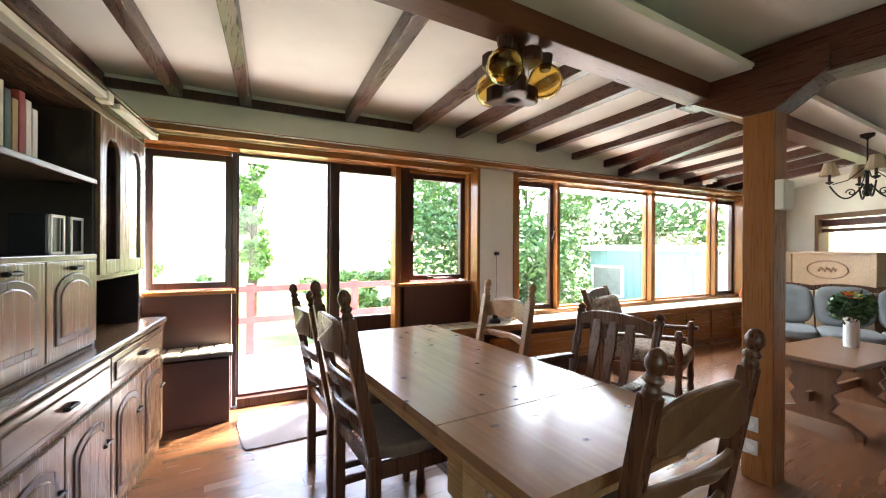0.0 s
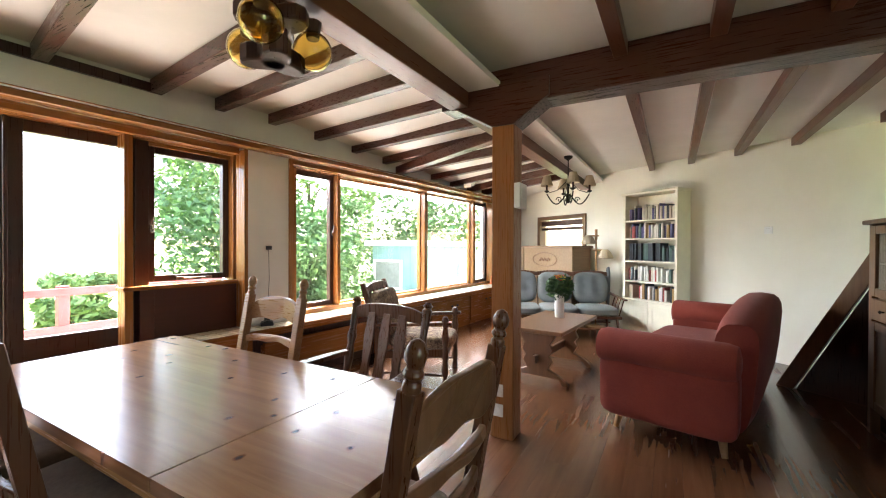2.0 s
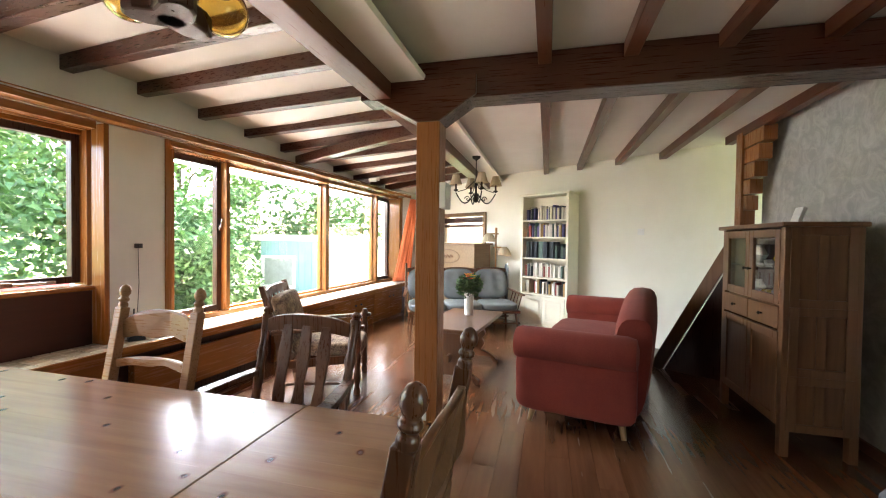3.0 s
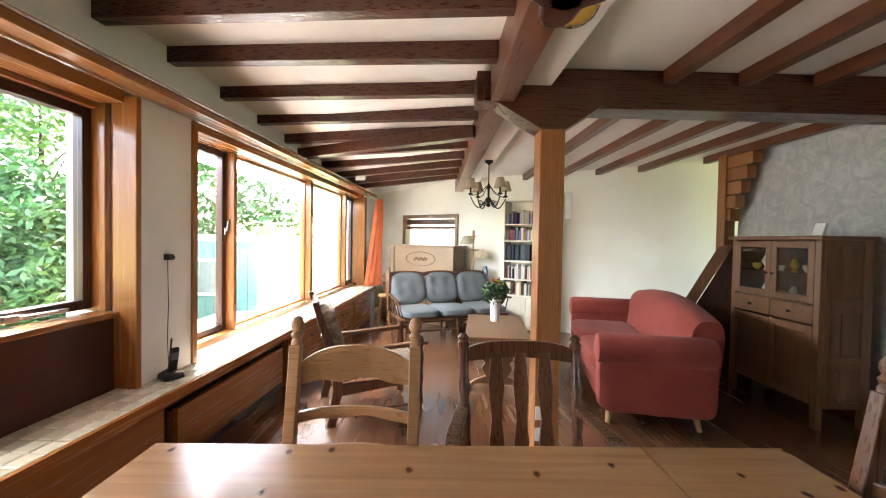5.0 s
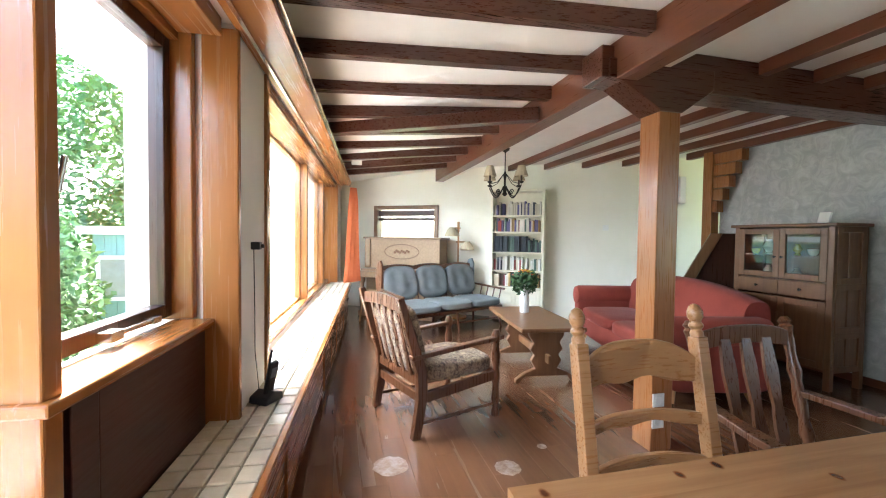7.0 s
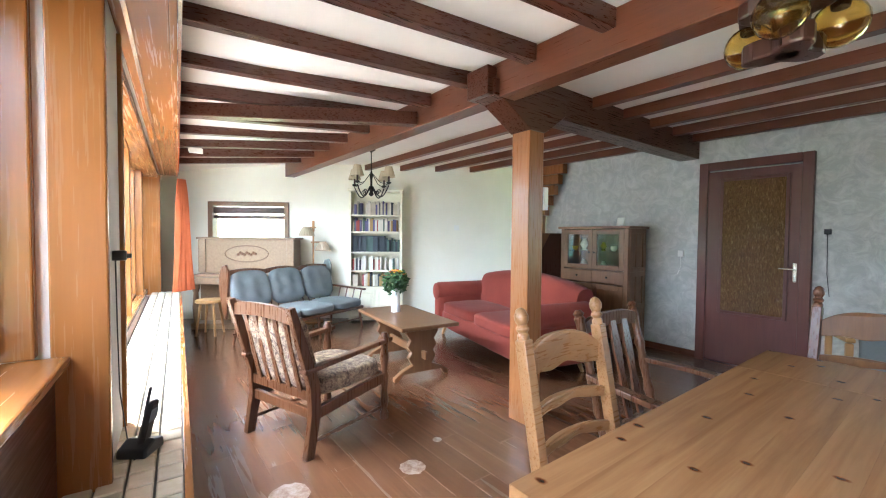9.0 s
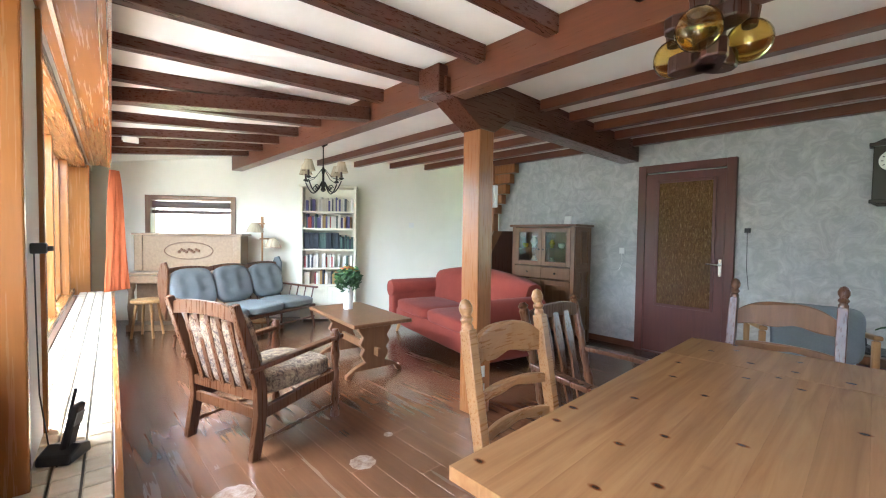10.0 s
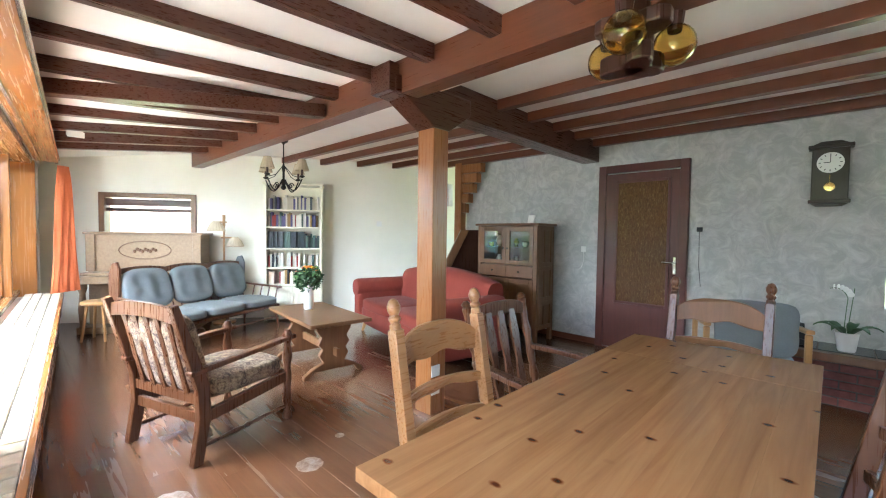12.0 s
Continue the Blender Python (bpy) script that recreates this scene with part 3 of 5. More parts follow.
# ---- dining table and chairs ----
TX0, TX1, TY0, TY1, TZ = 0.775, 1.575, 1.21, 3.125, 0.735
table = thing("dining_table", pose(0, 0, 0), "honey-coloured knotty pine dining table with an extension leaf", "table")


def table_mat():
    m, nt, b = shader("lacquered knotty pine", 0.22)
    tc = nt.nodes.new("ShaderNodeTexCoord")
    mp = nt.nodes.new("ShaderNodeMapping")
    mp.inputs["Scale"].default_value = (16, 0.9, 16)
    link(nt, tc.outputs["Object"], mp.inputs[0])
    oi = nt.nodes.new("ShaderNodeObjectInfo")
    add = nt.nodes.new("ShaderNodeVectorMath")
    sc = nt.nodes.new("ShaderNodeVectorMath")
    sc.operation = "SCALE"
    sc.inputs[0].default_value = (31, 17, 5)
    link(nt, oi.outputs["Random"], sc.inputs["Scale"])
    link(nt, mp.outputs[0], add.inputs[0])
    link(nt, sc.outputs[0], add.inputs[1])
    g = noise_of(nt, add.outputs[0], 1.4, 5, 0.6, 0.7)
    c = ramp(nt, g, [(0.3, (0.245, 0.115, 0.045)), (0.7, (0.35, 0.185, 0.08))])
    vo = nt.nodes.new("ShaderNodeTexVoronoi")
    vo.voronoi_dimensions = "2D"
    vo.inputs["Scale"].default_value = 8.0
    m2 = nt.nodes.new("ShaderNodeMapping")
    m2.inputs["Scale"].default_value = (0.75, 1.1, 0.2)
    link(nt, tc.outputs["Object"], m2.inputs[0])
    wob = nt.nodes.new("ShaderNodeTexNoise")
    wob.inputs["Scale"].default_value = 30
    link(nt, tc.outputs["Object"], wob.inputs["Vector"])
    wsc = nt.nodes.new("ShaderNodeVectorMath")
    wsc.operation = "MULTIPLY_ADD"
    wsc.inputs[1].default_value = (0.014, 0.014, 0)
    link(nt, wob.outputs["Color"], wsc.inputs[0])
    link(nt, m2.outputs[0], wsc.inputs[2])
    link(nt, wsc.outputs[0], vo.inputs["Vector"])
    knot = ramp(nt, vo.outputs["Distance"], [(0.045, (0.25, 0.11, 0.06)), (0.065, (0.50, 0.28, 0.17)), (0.11, (1, 1, 1))])
    sel = ramp(nt, vo.outputs["Color"], [(0.58, (1, 1, 1)), (0.60, (0, 0, 0))])
    kk = mix(nt, sel, knot, rgb(nt, (1, 1, 1)))
    c = mix(nt, 1.0, c, kk, "MULTIPLY")
    link(nt, vary(nt, c, 0.05), b.inputs["Base Color"])
    link(nt, ramp(nt, noise_of(nt, tc.outputs["Object"], 7, 5), [(0.3, (0.20,) * 3), (0.7, (0.25,) * 3)]), b.inputs["Roughness"])
    bump(nt, b, g, 0.05, 0.003)
    return m


M_TABLE = table_mat()
for ya, yb in ((TY0, 1.647), (1.653, TY1)):
    for i in range(8):
        w = (TX1 - TX0) / 8
        Form().box(TX0 + i * w + 0.0001, TX0 + (i + 1) * w - 0.0001, ya, yb, TZ - 0.035, TZ).done("board", M_TABLE, table)
Form().box(TX0 + 0.06, TX1 - 0.06, TY0 + 0.08, TY1 - 0.08, TZ - 0.13, TZ - 0.036).done("apron", M_PINEX, table, 0.004)
for x in (TX0 + 0.10, TX1 - 0.10):
    for y in (TY0 + 0.42, TY1 - 0.12):
        f = Form().box(x - 0.045, x + 0.045, y - 0.045, y + 0.045, 0.5, TZ - 0.036)
        f.lathe([(0.03, 0), (0.036, 0.03), (0.028, 0.07), (0.042, 0.2), (0.03, 0.30), (0.045, 0.36), (0.032, 0.42), (0.045, 0.5)], pose(x, y, 0))
        f.done("leg", M_PINEX, table, 0.003, True)


FIN = [(0.019, 0), (0.019, 0.02), (0.013, 0.026), (0.021, 0.035), (0.021, 0.042), (0.014, 0.05), (0.022, 0.065), (0.023, 0.08), (0.015, 0.098), (0.004, 0.105)]


def curved(x0, x1, z0, z1, n=13, rise=0.0, dip=0.0, scallop=0.0):
    """Outline of a shaped rail: crest rises in the middle, lower edge is scalloped."""
    up, low = [], []
    for i in range(n):
        t = i / (n - 1)
        x = x0 + (x1 - x0) * t
        s = max(0.0, 1 - abs(2 * t - 1) ** 3)
        up.append((x, z1 + rise * s))
        low.append((x, z0 + dip * math.sin(math.pi * t) + scallop * math.sin(4 * math.pi * t) * math.sin(math.pi * t)))
    return low + up[::-1]


def ladder_chair(m, label, group, wd, wdx):
    """Ladder-back chair: local -y is the front, the back posts stand at y = 0.2."""
    ch = thing("dining_chair", m, label, "chair", group)
    lean = 0.09
    for s in (-1, 1):
        x = s * 0.205
        f = Form().bar((x, 0.19, 0), (x, 0.19, 0.46), 0.042, 0.042, (0, 1, 0)).bar((x, 0.19, 0.44), (x, 0.19 + lean, 0.92), 0.038, 0.042, (0, 1, 0))
        f.lathe(FIN, pose(x, 0.19 + lean, 0.915, -9))
        f.done("back_post", wd, ch, 0.006, True)
        f = Form().lathe([(0.018, 0), (0.022, 0.05), (0.018, 0.10), (0.024, 0.2), (0.02, 0.3), (0.024, 0.36), (0.024, 0.44)], pose(x * 1.05, -0.2, 0))
        f.done("front_leg", wd, ch, 0, True)
        Form().bar((x, 0.19, 0.16), (x * 1.05, -0.2, 0.16), 0.018, 0.03).done("stretcher", wd, ch, 0.003)
        Form().bar((x, 0.19, 0.40), (x * 1.05, -0.2, 0.40), 0.02, 0.055).done("side_rail", wd, ch, 0.003)
    for ry, rz, rh in ((-0.2, 0.22, 0.03), (-0.2, 0.41, 0.05), (0.19, 0.41, 0.05)):
        Form().bar((-0.2, ry, rz), (0.2, ry, rz), 0.02, rh).done("rail", wd, ch, 0.003)
    for z0, z1, ri, dip, sc, y in ((0.785, 0.86, 0.055, 0.012, 0.010, 0.275), (0.665, 0.70, 0.012, 0.012, 0.006, 0.245), (0.545, 0.58, 0.012, 0.012, 0.006, 0.222)):
        f = Form().slab(curved(-0.19, 0.19, z0, z1, 17, ri, dip, sc), 0.02, pose(0, y, 0))
        for v in f.bm.verts:
            v.co.y += 0.03 * (1 - (v.co.x / 0.19) ** 2)
        f.done("slat", wdx, ch, 0.004)
    f = Form().pillow(-0.21, 0.21, -0.22, 0.17, 0.415, 0.475, None, 5, 8, 0.1)
    f.done("seat", M_RUSH, ch, 0, True)
    return ch


ends = "chairs round the dining table"
c0 = ladder_chair(pose(0.92, 2.82, 0, 0, 0, 90) @ Matrix.Scale(1.055, 4), "brown ladder-back dining chair with turned finials and cushioned seat", ends, M_CHAIR, M_CHAIR)
copy_thing(c0, pose(0.92, 2.22, 0, 0, 0, 89) @ Matrix.Scale(1.055, 4))
# slats in a mid tone, between the back's shaded and window-lit looks
ladder_chair(pose(1.20, 1.375, 0, 0, 0, 179) @ Matrix.Scale(1.055, 4), "brown ladder-back dining chair pushed in at the table end", ends, M_CHAIR, M_CAB)
ladder_chair(pose(1.535, 2.577, 0, 0, 0, -90) @ Matrix.Scale(1.055, 4), "ladder-back dining chair with turned finials, golden in the window light", ends, M_CHAIR_LIT, M_CHAIR_LIT)


def carver(m):
    """Elbow chair with flat splats, turned posts and arms."""
    ch = thing("elbow_chair", m, "dark brown wooden elbow chair with splat back", "chair", ends)
    prof = [(0.02, 0), (0.024, 0.1), (0.018, 0.14), (0.026, 0.2), (0.018, 0.3), (0.024, 0.42), (0.018, 0.55), (0.026, 0.62), (0.018, 0.7), (0.022, 0.9), (0.026, 0.93), (0.018, 0.95), (0.026, 0.97), (0.012, 1)]
    for s in (-1, 1):
        Form().turned((s * 0.22, 0.22, 0.42), (s * 0.235, 0.36, 0.97), prof).done("back_post", M_CHAIR, ch, 0, True)
        Form().turned((s * 0.2, 0.2, 0.42), (s * 0.25, 0.27, 0), [(0.024, 0), (0.03, 0.3), (0.018, 0.5), (0.026, 0.8), (0.018, 1)]).done("leg", M_CHAIR, ch, 0, True)
        Form().turned((s * 0.22, -0.18, 0.42), (s * 0.26, -0.24, 0), [(0.024, 0), (0.03, 0.3), (0.018, 0.5), (0.026, 0.8), (0.018, 1)]).done("leg", M_CHAIR, ch, 0, True)
        f = Form()
        for i in range(6):
            t0, t1 = i / 6, (i + 1) / 6
            a = (s * (0.235 + 0.05 * math.sin(t0 * 2.2)), 0.29 - 0.48 * t0, 0.68 - 0.02 * t0)
            c = (s * (0.235 + 0.05 * math.sin(t1 * 2.2)), 0.29 - 0.48 * t1, 0.68 - 0.02 * t1)
            f.bar(a, c, 0.045 + 0.02 * t1, 0.024)
        f.done("armrest", M_CHAIR, ch, 0.004)
        Form().turned((s * 0.23, -0.12, 0.45), (s * 0.275, -0.14, 0.66), [(0.012, 0), (0.02, 0.4), (0.012, 0.6), (0.018, 0.8), (0.012, 1)]).done("arm_support", M_CHAIR, ch, 0, True)
    for x in (-0.10, 0.0, 0.10):
        o = [(-0.02, 0), (0.02, 0), (0.03, 0.12), (0.02, 0.2), (0.032, 0.33), (0.022, 0.46), (-0.022, 0.46), (-0.032, 0.33), (-0.02, 0.2), (-0.03, 0.12)]
        Form().slab(o, 0.014, pose(x, 0.225, 0.45, -13)).done("splat", M_CHAIR, ch, 0.002)
    Form().slab(curved(-0.215, 0.215, 0.86, 0.92, 13, 0.03, 0.02), 0.022, pose(0, 0.335, 0)).done("crest_rail", M_CHAIR, ch, 0.004)
    Form().pillow(-0.24, 0.24, -0.22, 0.24, 0.415, 0.455, None, 6, 8).done("seat", M_CHAIR, ch, 0, True)
    return ch


carver(pose(1.69, 1.94, 0, 0, 0, -91))


def office_arm_chair(m):
    ch = thing("armchair", m, "wooden armchair with grey upholstered seat and back", "chair")
    Form().pillow(-0.25, 0.25, -0.25, 0.25, 0.38, 0.48, None, 6, 8).done("seat", M_GREY, ch, 0, True)
    Form().pillow(-0.24, 0.24, 0.20, 0.28, 0.48, 0.86, None, 6, 8).done("backrest", M_GREY, ch, 0, True)
    for s in (-1, 1):
        f = Form().bar((s * 0.29, 0.26, 0), (s * 0.29, 0.26, 0.66), 0.04, 0.035, (0, 1, 0)).bar((s * 0.29, -0.24, 0), (s * 0.29, -0.24, 0.62), 0.04, 0.035, (0, 1, 0)).bar((s * 0.29, -0.26, 0.64), (s * 0.29, 0.29, 0.68), 0.05, 0.03)
        f.done("arm_frame", M_OAK, ch, 0.01)
    return ch


office_arm_chair(pose(1.22, -0.10, 0, 0, 0, 20))


# ---- hanging lamp over the table ----
lamp = thing("ceiling_lamp", pose(1.36, 1.98, 2.06) @ Matrix.Scale(1.18, 4), "rustic wooden ceiling lamp with amber glass globes and iron scrolls", "lamp")
o = []
for i in range(24):
    a = 2 * math.pi * i / 24
    rr = 0.085 + 0.03 * math.cos(3 * a)
    o.append((rr * math.cos(a), rr * math.sin(a) * 0.95))
Form().slab([(x, z) for x, z in o], 0.06, pose(0, 0, -0.06, 90)).done("body", M_DARK, lamp, 0.008)
Form().slab([(x * 1.15, z * 1.15) for x, z in o], 0.05, pose(0, 0, 0.05, 90, 0, 40)).done("body", M_DARK, lamp, 0.008)
f = Form().rod((0, 0, -0.09), (0, 0, 0.12), 0.035, 0.05, 14)
f.done("core", M_DARK, lamp, 0.004)
f = Form().rod((0, 0, 0.1), (0, 0, 0.285), 0.008)
for k in range(3):
    a = radians(120 * k + 60)
    pts = []
    for j in range(15):
        q = j / 14 * 1.6 * math.pi
        rr = 0.045 * (1 - 0.5 * j / 14)
        pts.append((math.cos(a) * (0.06 + rr * math.cos(q)), math.sin(a) * (0.06 + rr * math.cos(q)), 0.15 + rr * math.sin(q)))
    f.tube(pts, 0.005, 6)
f.done("scroll", M_IRON, lamp, 0, True)
for k in range(3):
    a = radians(120 * k + 95)
    gx, gy = 0.125 * math.cos(a), 0.125 * math.sin(a)
    g = Form()
    bmesh.ops.create_uvsphere(g.bm, u_segments=20, v_segments=12, radius=0.066, matrix=Matrix.Translation((gx, gy, -0.012)))
    ob = g.done("globe", M_AMBER, lamp, 0, True)
    sol = ob.modifiers.new("glass wall", "SOLIDIFY")
    sol.thickness = 0.004
    Form().rod((gx, gy, 0.09), (gx, gy, 0.03), 0.03, 0.022, 12).done("cap", M_DARK, lamp, 0.003)


# ---- seating ----
def sofa(m):
    so = thing("sofa", m, "rust-red upholstered sofa with rolled arms and short wooden legs", "sofa")
    L = 0.98
    Form().pillow(-L + 0.04, L - 0.04, -0.36, 0.42, 0.12, 0.36, None, 9, 10).done("base", M_RED, so, 0, True)
    for s in (-1, 0):
        x0 = -0.80 if s else 0.0
        Form().pillow(x0, x0 + 0.80, -0.22, 0.46, 0.33, 0.47, None, 6, 10, 0.08).done("seat_cushion", M_RED, so, 0, True)
    f = Form()
    n = 30
    ring = []
    for i in range(n + 1):
        t = -1 + 2 * i / n
        x = t * (L - 0.05)
        top = 0.80 + 0.10 * math.cos(t * math.pi / 2) ** 0.8 if abs(t) < 1 else 0.80
        ring.append((x, top))
    rows = []
    for x, top in ring:
        e = 1 - 0.25 * abs(x / L) ** 6
        sec = []
        for k in range(20):
            a = 2 * math.pi * k / 20
            yy = -0.36 + 0.15 * math.copysign(abs(math.cos(a)) ** 0.6, math.cos(a)) * e
            zz = (0.14 + top) / 2 + (top - 0.14) / 2 * math.copysign(abs(math.sin(a)) ** 0.45, math.sin(a))
            sec.append(f.bm.verts.new((x, yy - 0.10 * (zz - 0.4), zz)))
        rows.append(sec)
    for p, q in zip(rows, rows[1:]):
        for k in range(20):
            f.bm.faces.new((p[k], p[(k + 1) % 20], q[(k + 1) % 20], q[k]))
    f.bm.faces.new(rows[0]), f.bm.faces.new(rows[-1][::-1])
    f.done("backrest", M_RED, so, 0, True)
    for s in (-1, 1):
        f = Form().pillow(s * L - 0.09, s * L + 0.09, -0.42, 0.43, 0.12, 0.56, None, 9, 10)
        f.done("arm", M_RED, so, 0, True)
        f = Form()
        f.lathe([(0.06, 0), (0.105, 0.012), (0.118, 0.05), (0.118, 0.80), (0.105, 0.86), (0.05, 0.875)], pose(s * (L + 0.01), 0.45, 0.575, 90), 22)
        f.done("arm_roll", M_RED, so, 0, True)
        for y in (-0.31, 0.31):
            Form().rod((s * (L - 0.02), y + 0.03 * (1 if y > 0 else -1), 0), (s * (L - 0.07), y, 0.14), 0.018, 0.032, 12).done("leg", M_OAK, so, 0, True)
    return so


sofa(pose(4.23, 0.45, 0, 0, 0, -13) @ Matrix.Diagonal((1, 0.93, 1, 1)))


def easy_chair(m):
    """Spindle-armed easy chair; local -y is the front."""
    ch = thing("easy_chair", m, "dark wooden easy chair with floral cushions and turned arm posts", "chair")
    for s in (-1, 1):
        x = s * 0.30
        o = [(0.33, 0), (0.39, 0), (0.35, 0.26), (0.36, 0.42), (0.50, 0.90), (0.46, 0.91), (0.29, 0.44), (0.28, 0.26)]
        Form().slab([(-b, z) for b, z in o], 0.045, pose(x, 0, 0, 0, 0, -90)).done("back_post", M_CHAIR, ch, 0.006)
        prof = [(0.03, 0), (0.03, 0.06), (0.02, 0.1), (0.032, 0.2), (0.022, 0.35), (0.03, 0.42), (0.03, 0.52), (0.02, 0.56), (0.034, 0.7), (0.022, 0.84), (0.034, 0.9), (0.034, 0.94), (0.02, 1)]
        Form().turned((x, -0.30, 0), (x, -0.30, 0.62), prof, 14).done("front_post", M_CHAIR, ch, 0, True)
        Form().bar((x, -0.36, 0.565), (x, 0.40, 0.52), 0.06, 0.03).done("armrest", M_CHAIR, ch, 0.008)
        Form().bar((x, -0.30, 0.30), (x, 0.33, 0.25), 0.03, 0.07).done("side_rail", M_CHAIR, ch, 0.004)
        Form().turned((x, -0.29, 0.09), (x, 0.34, 0.09), [(0.009, 0), (0.014, 0.15), (0.009, 0.2), (0.016, 0.4), (0.009, 0.45), (0.018, 0.5), (0.009, 0.55), (0.016, 0.62), (0.009, 0.8), (0.014, 0.86), (0.009, 1)]).done("stretcher", M_CHAIR, ch, 0, True)
    for y, z in ((-0.30, 0.30), (0.32, 0.25), (0.33, 0.36)):
        Form().bar((-0.29, y, z), (0.29, y, z), 0.03, 0.06).done("rail", M_CHAIR, ch, 0.004)
    Form().slab(curved(-0.30, 0.30, 0.80, 0.87, 15, 0.03, 0.02), 0.03, pose(0, 0.455, 0)).done("crest_rail", M_CHAIR, ch, 0.005)
    for i in range(5):
        x = -0.2 + 0.1 * i
        Form().bar((x, 0.335, 0.36), (x, 0.445, 0.83), 0.042, 0.014, (0, 1, 0.2)).done("slat", M_CHAIR, ch, 0.003)
    Form().pillow(-0.27, 0.27, -0.34, 0.27, 0.30, 0.43, None, 5, 12, 0.1).done("seat_cushion", M_FLORAL, ch, 0, True)
    Form().pillow(-0.27, 0.27, -0.065, 0.065, 0, 0.46, pose(0, 0.275, 0.38, -14), 5, 12).done("back_cushion", M_FLORAL, ch, 0, True)
    return ch


easy_chair(pose(3.66, 2.785, 0, 0, 0, 19.5))


def settee(m):
    """Spindle-back settee with three loose cushions; local -y is the front."""
    se = thing("settee", m, "wooden spindle settee with blue-grey buttoned cushions", "sofa")
    L = 0.80
    Form().box(-L, L, -0.32, 0.30, 0.27, 0.31).done("seat_frame", M_CHAIR, se, 0.008)
    for x in (-L + 0.06, 0, L - 0.06):
        for y in (-0.28, 0.26):
            Form().rod((x * 1.04, y * 1.15, 0), (x, y, 0.28), 0.014, 0.02).done("leg", M_CHAIR, se, 0, True)
    for y in (-0.29, 0.27):
        Form().rod((-L, y, 0.13), (L, y, 0.13), 0.011).done("stretcher", M_CHAIR, se, 0, True)
    up = []
    for i in range(43):
        t = i / 42
        up.append((-L + 2 * L * t, 0.86 + 0.028 * abs(math.sin(3 * math.pi * t)) ** 0.8))
    o = [(x, z - 0.06) for x, z in up] + up[::-1]
    Form().slab(o, 0.025, pose(0, 0.43, 0)).done("crest_rail", M_CHAIR, se, 0.004)
    f = Form()
    for i in range(16):
        x = -L + 0.05 + i * (2 * L - 0.1) / 15
        f.rod((x, 0.27, 0.31), (x, 0.43, 0.82), 0.008, None, 8)
    f.done("spindles", M_CHAIR, se, 0, True)
    for s in (-1, 1):
        Form().bar((s * L, 0.36, 0.56), (s * (L + 0.05), -0.30, 0.53), 0.045, 0.024).done("armrest", M_CHAIR, se, 0.006)
        f = Form()
        for k in range(4):
            y = -0.24 + k * 0.14
            f.rod((s * (L - 0.02), y, 0.31), (s * (L + 0.04), y, 0.53), 0.009, None, 8)
        f.done("arm_spindles", M_CHAIR, se, 0, True)
        w = [(0.02, 0.30), (0.10, 0.42), (0.15, 0.62), (0.16, 0.80), (0.10, 0.93), (0.02, 0.95), (-0.03, 0.86), (-0.02, 0.6)]
        Form().slab([(-a, b) for a, b in w], 0.03, pose(s * L, 0.36, 0, 0, 0, -90) @ pose(0, 0, 0)).done("wing", M_BLUE if s > 0 else M_CHAIR, se, 0.008)
    for k in range(3):
        x0 = -L + 0.02 + k * (2 * L - 0.04) / 3
        x1 = x0 + (2 * L - 0.04) / 3 - 0.006
        Form().pillow(x0, x1, -0.36, 0.24, 0.31, 0.42, None, 5, 10, 0.12).done("seat_cushion", M_BLUE, se, 0, True)
        f = Form().pillow(x0, x1, -0.075, 0.075, 0, 0.47, pose(0, 0.25, 0.41, -18), 3.4, 14)
        inv = pose(0, 0.25, 0.41, -18).inverted()
        mm = pose(0, 0.25, 0.41, -18)
        for v in f.bm.verts:
            q = inv @ v.co
            for bx in (0.3, 0.7):
                for bz in (0.17, 0.32):
                    dd = ((q.x - (x0 + (x1 - x0) * bx)) ** 2 + (q.z - bz) ** 2) / 0.004
                    if q.y < 0:
                        q.y += 0.035 * math.exp(-dd)
            v.co = mm @ q
        f.done("back_cushion", M_BLUE, se, 0, True)
    return se


settee(pose(6.22, 2.08, 0, 0, 0, -68))


def coffee_table(m):
    t = thing("coffee_table", m, "dark oak trestle coffee table with carved end supports", "table")
    Form().box(-0.55, 0.55, -0.29, 0.29, 0.485, 0.52).done("top", M_CAB, t, 0.008)
    half = [(0.0, 0.06), (0.20, 0.06), (0.24, 0.0), (0.28, 0.0), (0.28, 0.035), (0.20, 0.09), (0.10, 0.13), (0.14, 0.20), (0.11, 0.25), (0.15, 0.30), (0.12, 0.36), (0.16, 0.42), (0.17, 0.485), (0.0, 0.485)]
    o = half[1:-1] + [(-x, z) for x, z in half[1:-1]][::-1]
    for s in (-1, 1):
        f = Form().slab(o, 0.05, pose(s * 0.36, 0, 0, 0, 0, 90))
        f.done("support", M_CAB, t, 0.006)
    Form().box(-0.46, 0.46, -0.015, 0.015, 0.19, 0.26).done("stretcher", M_CAB, t, 0.004)
    return t


coffee_table(pose(4.37, 1.68, 0, 0, 0, -6))

# vase of flowers
VX, VY, VZ = 4.58, 1.66, 0.52
vase = thing("vase", pose(VX, VY, VZ), "white vase with yellow and red flowers on the coffee table", "vase")
Form().lathe([(0.045, 0), (0.047, 0.02), (0.048, 0.2), (0.050, 0.24), (0.043, 0.24), (0.042, 0.03)], None, 18).done("body", M_PLASTIC, vase, 0, True)


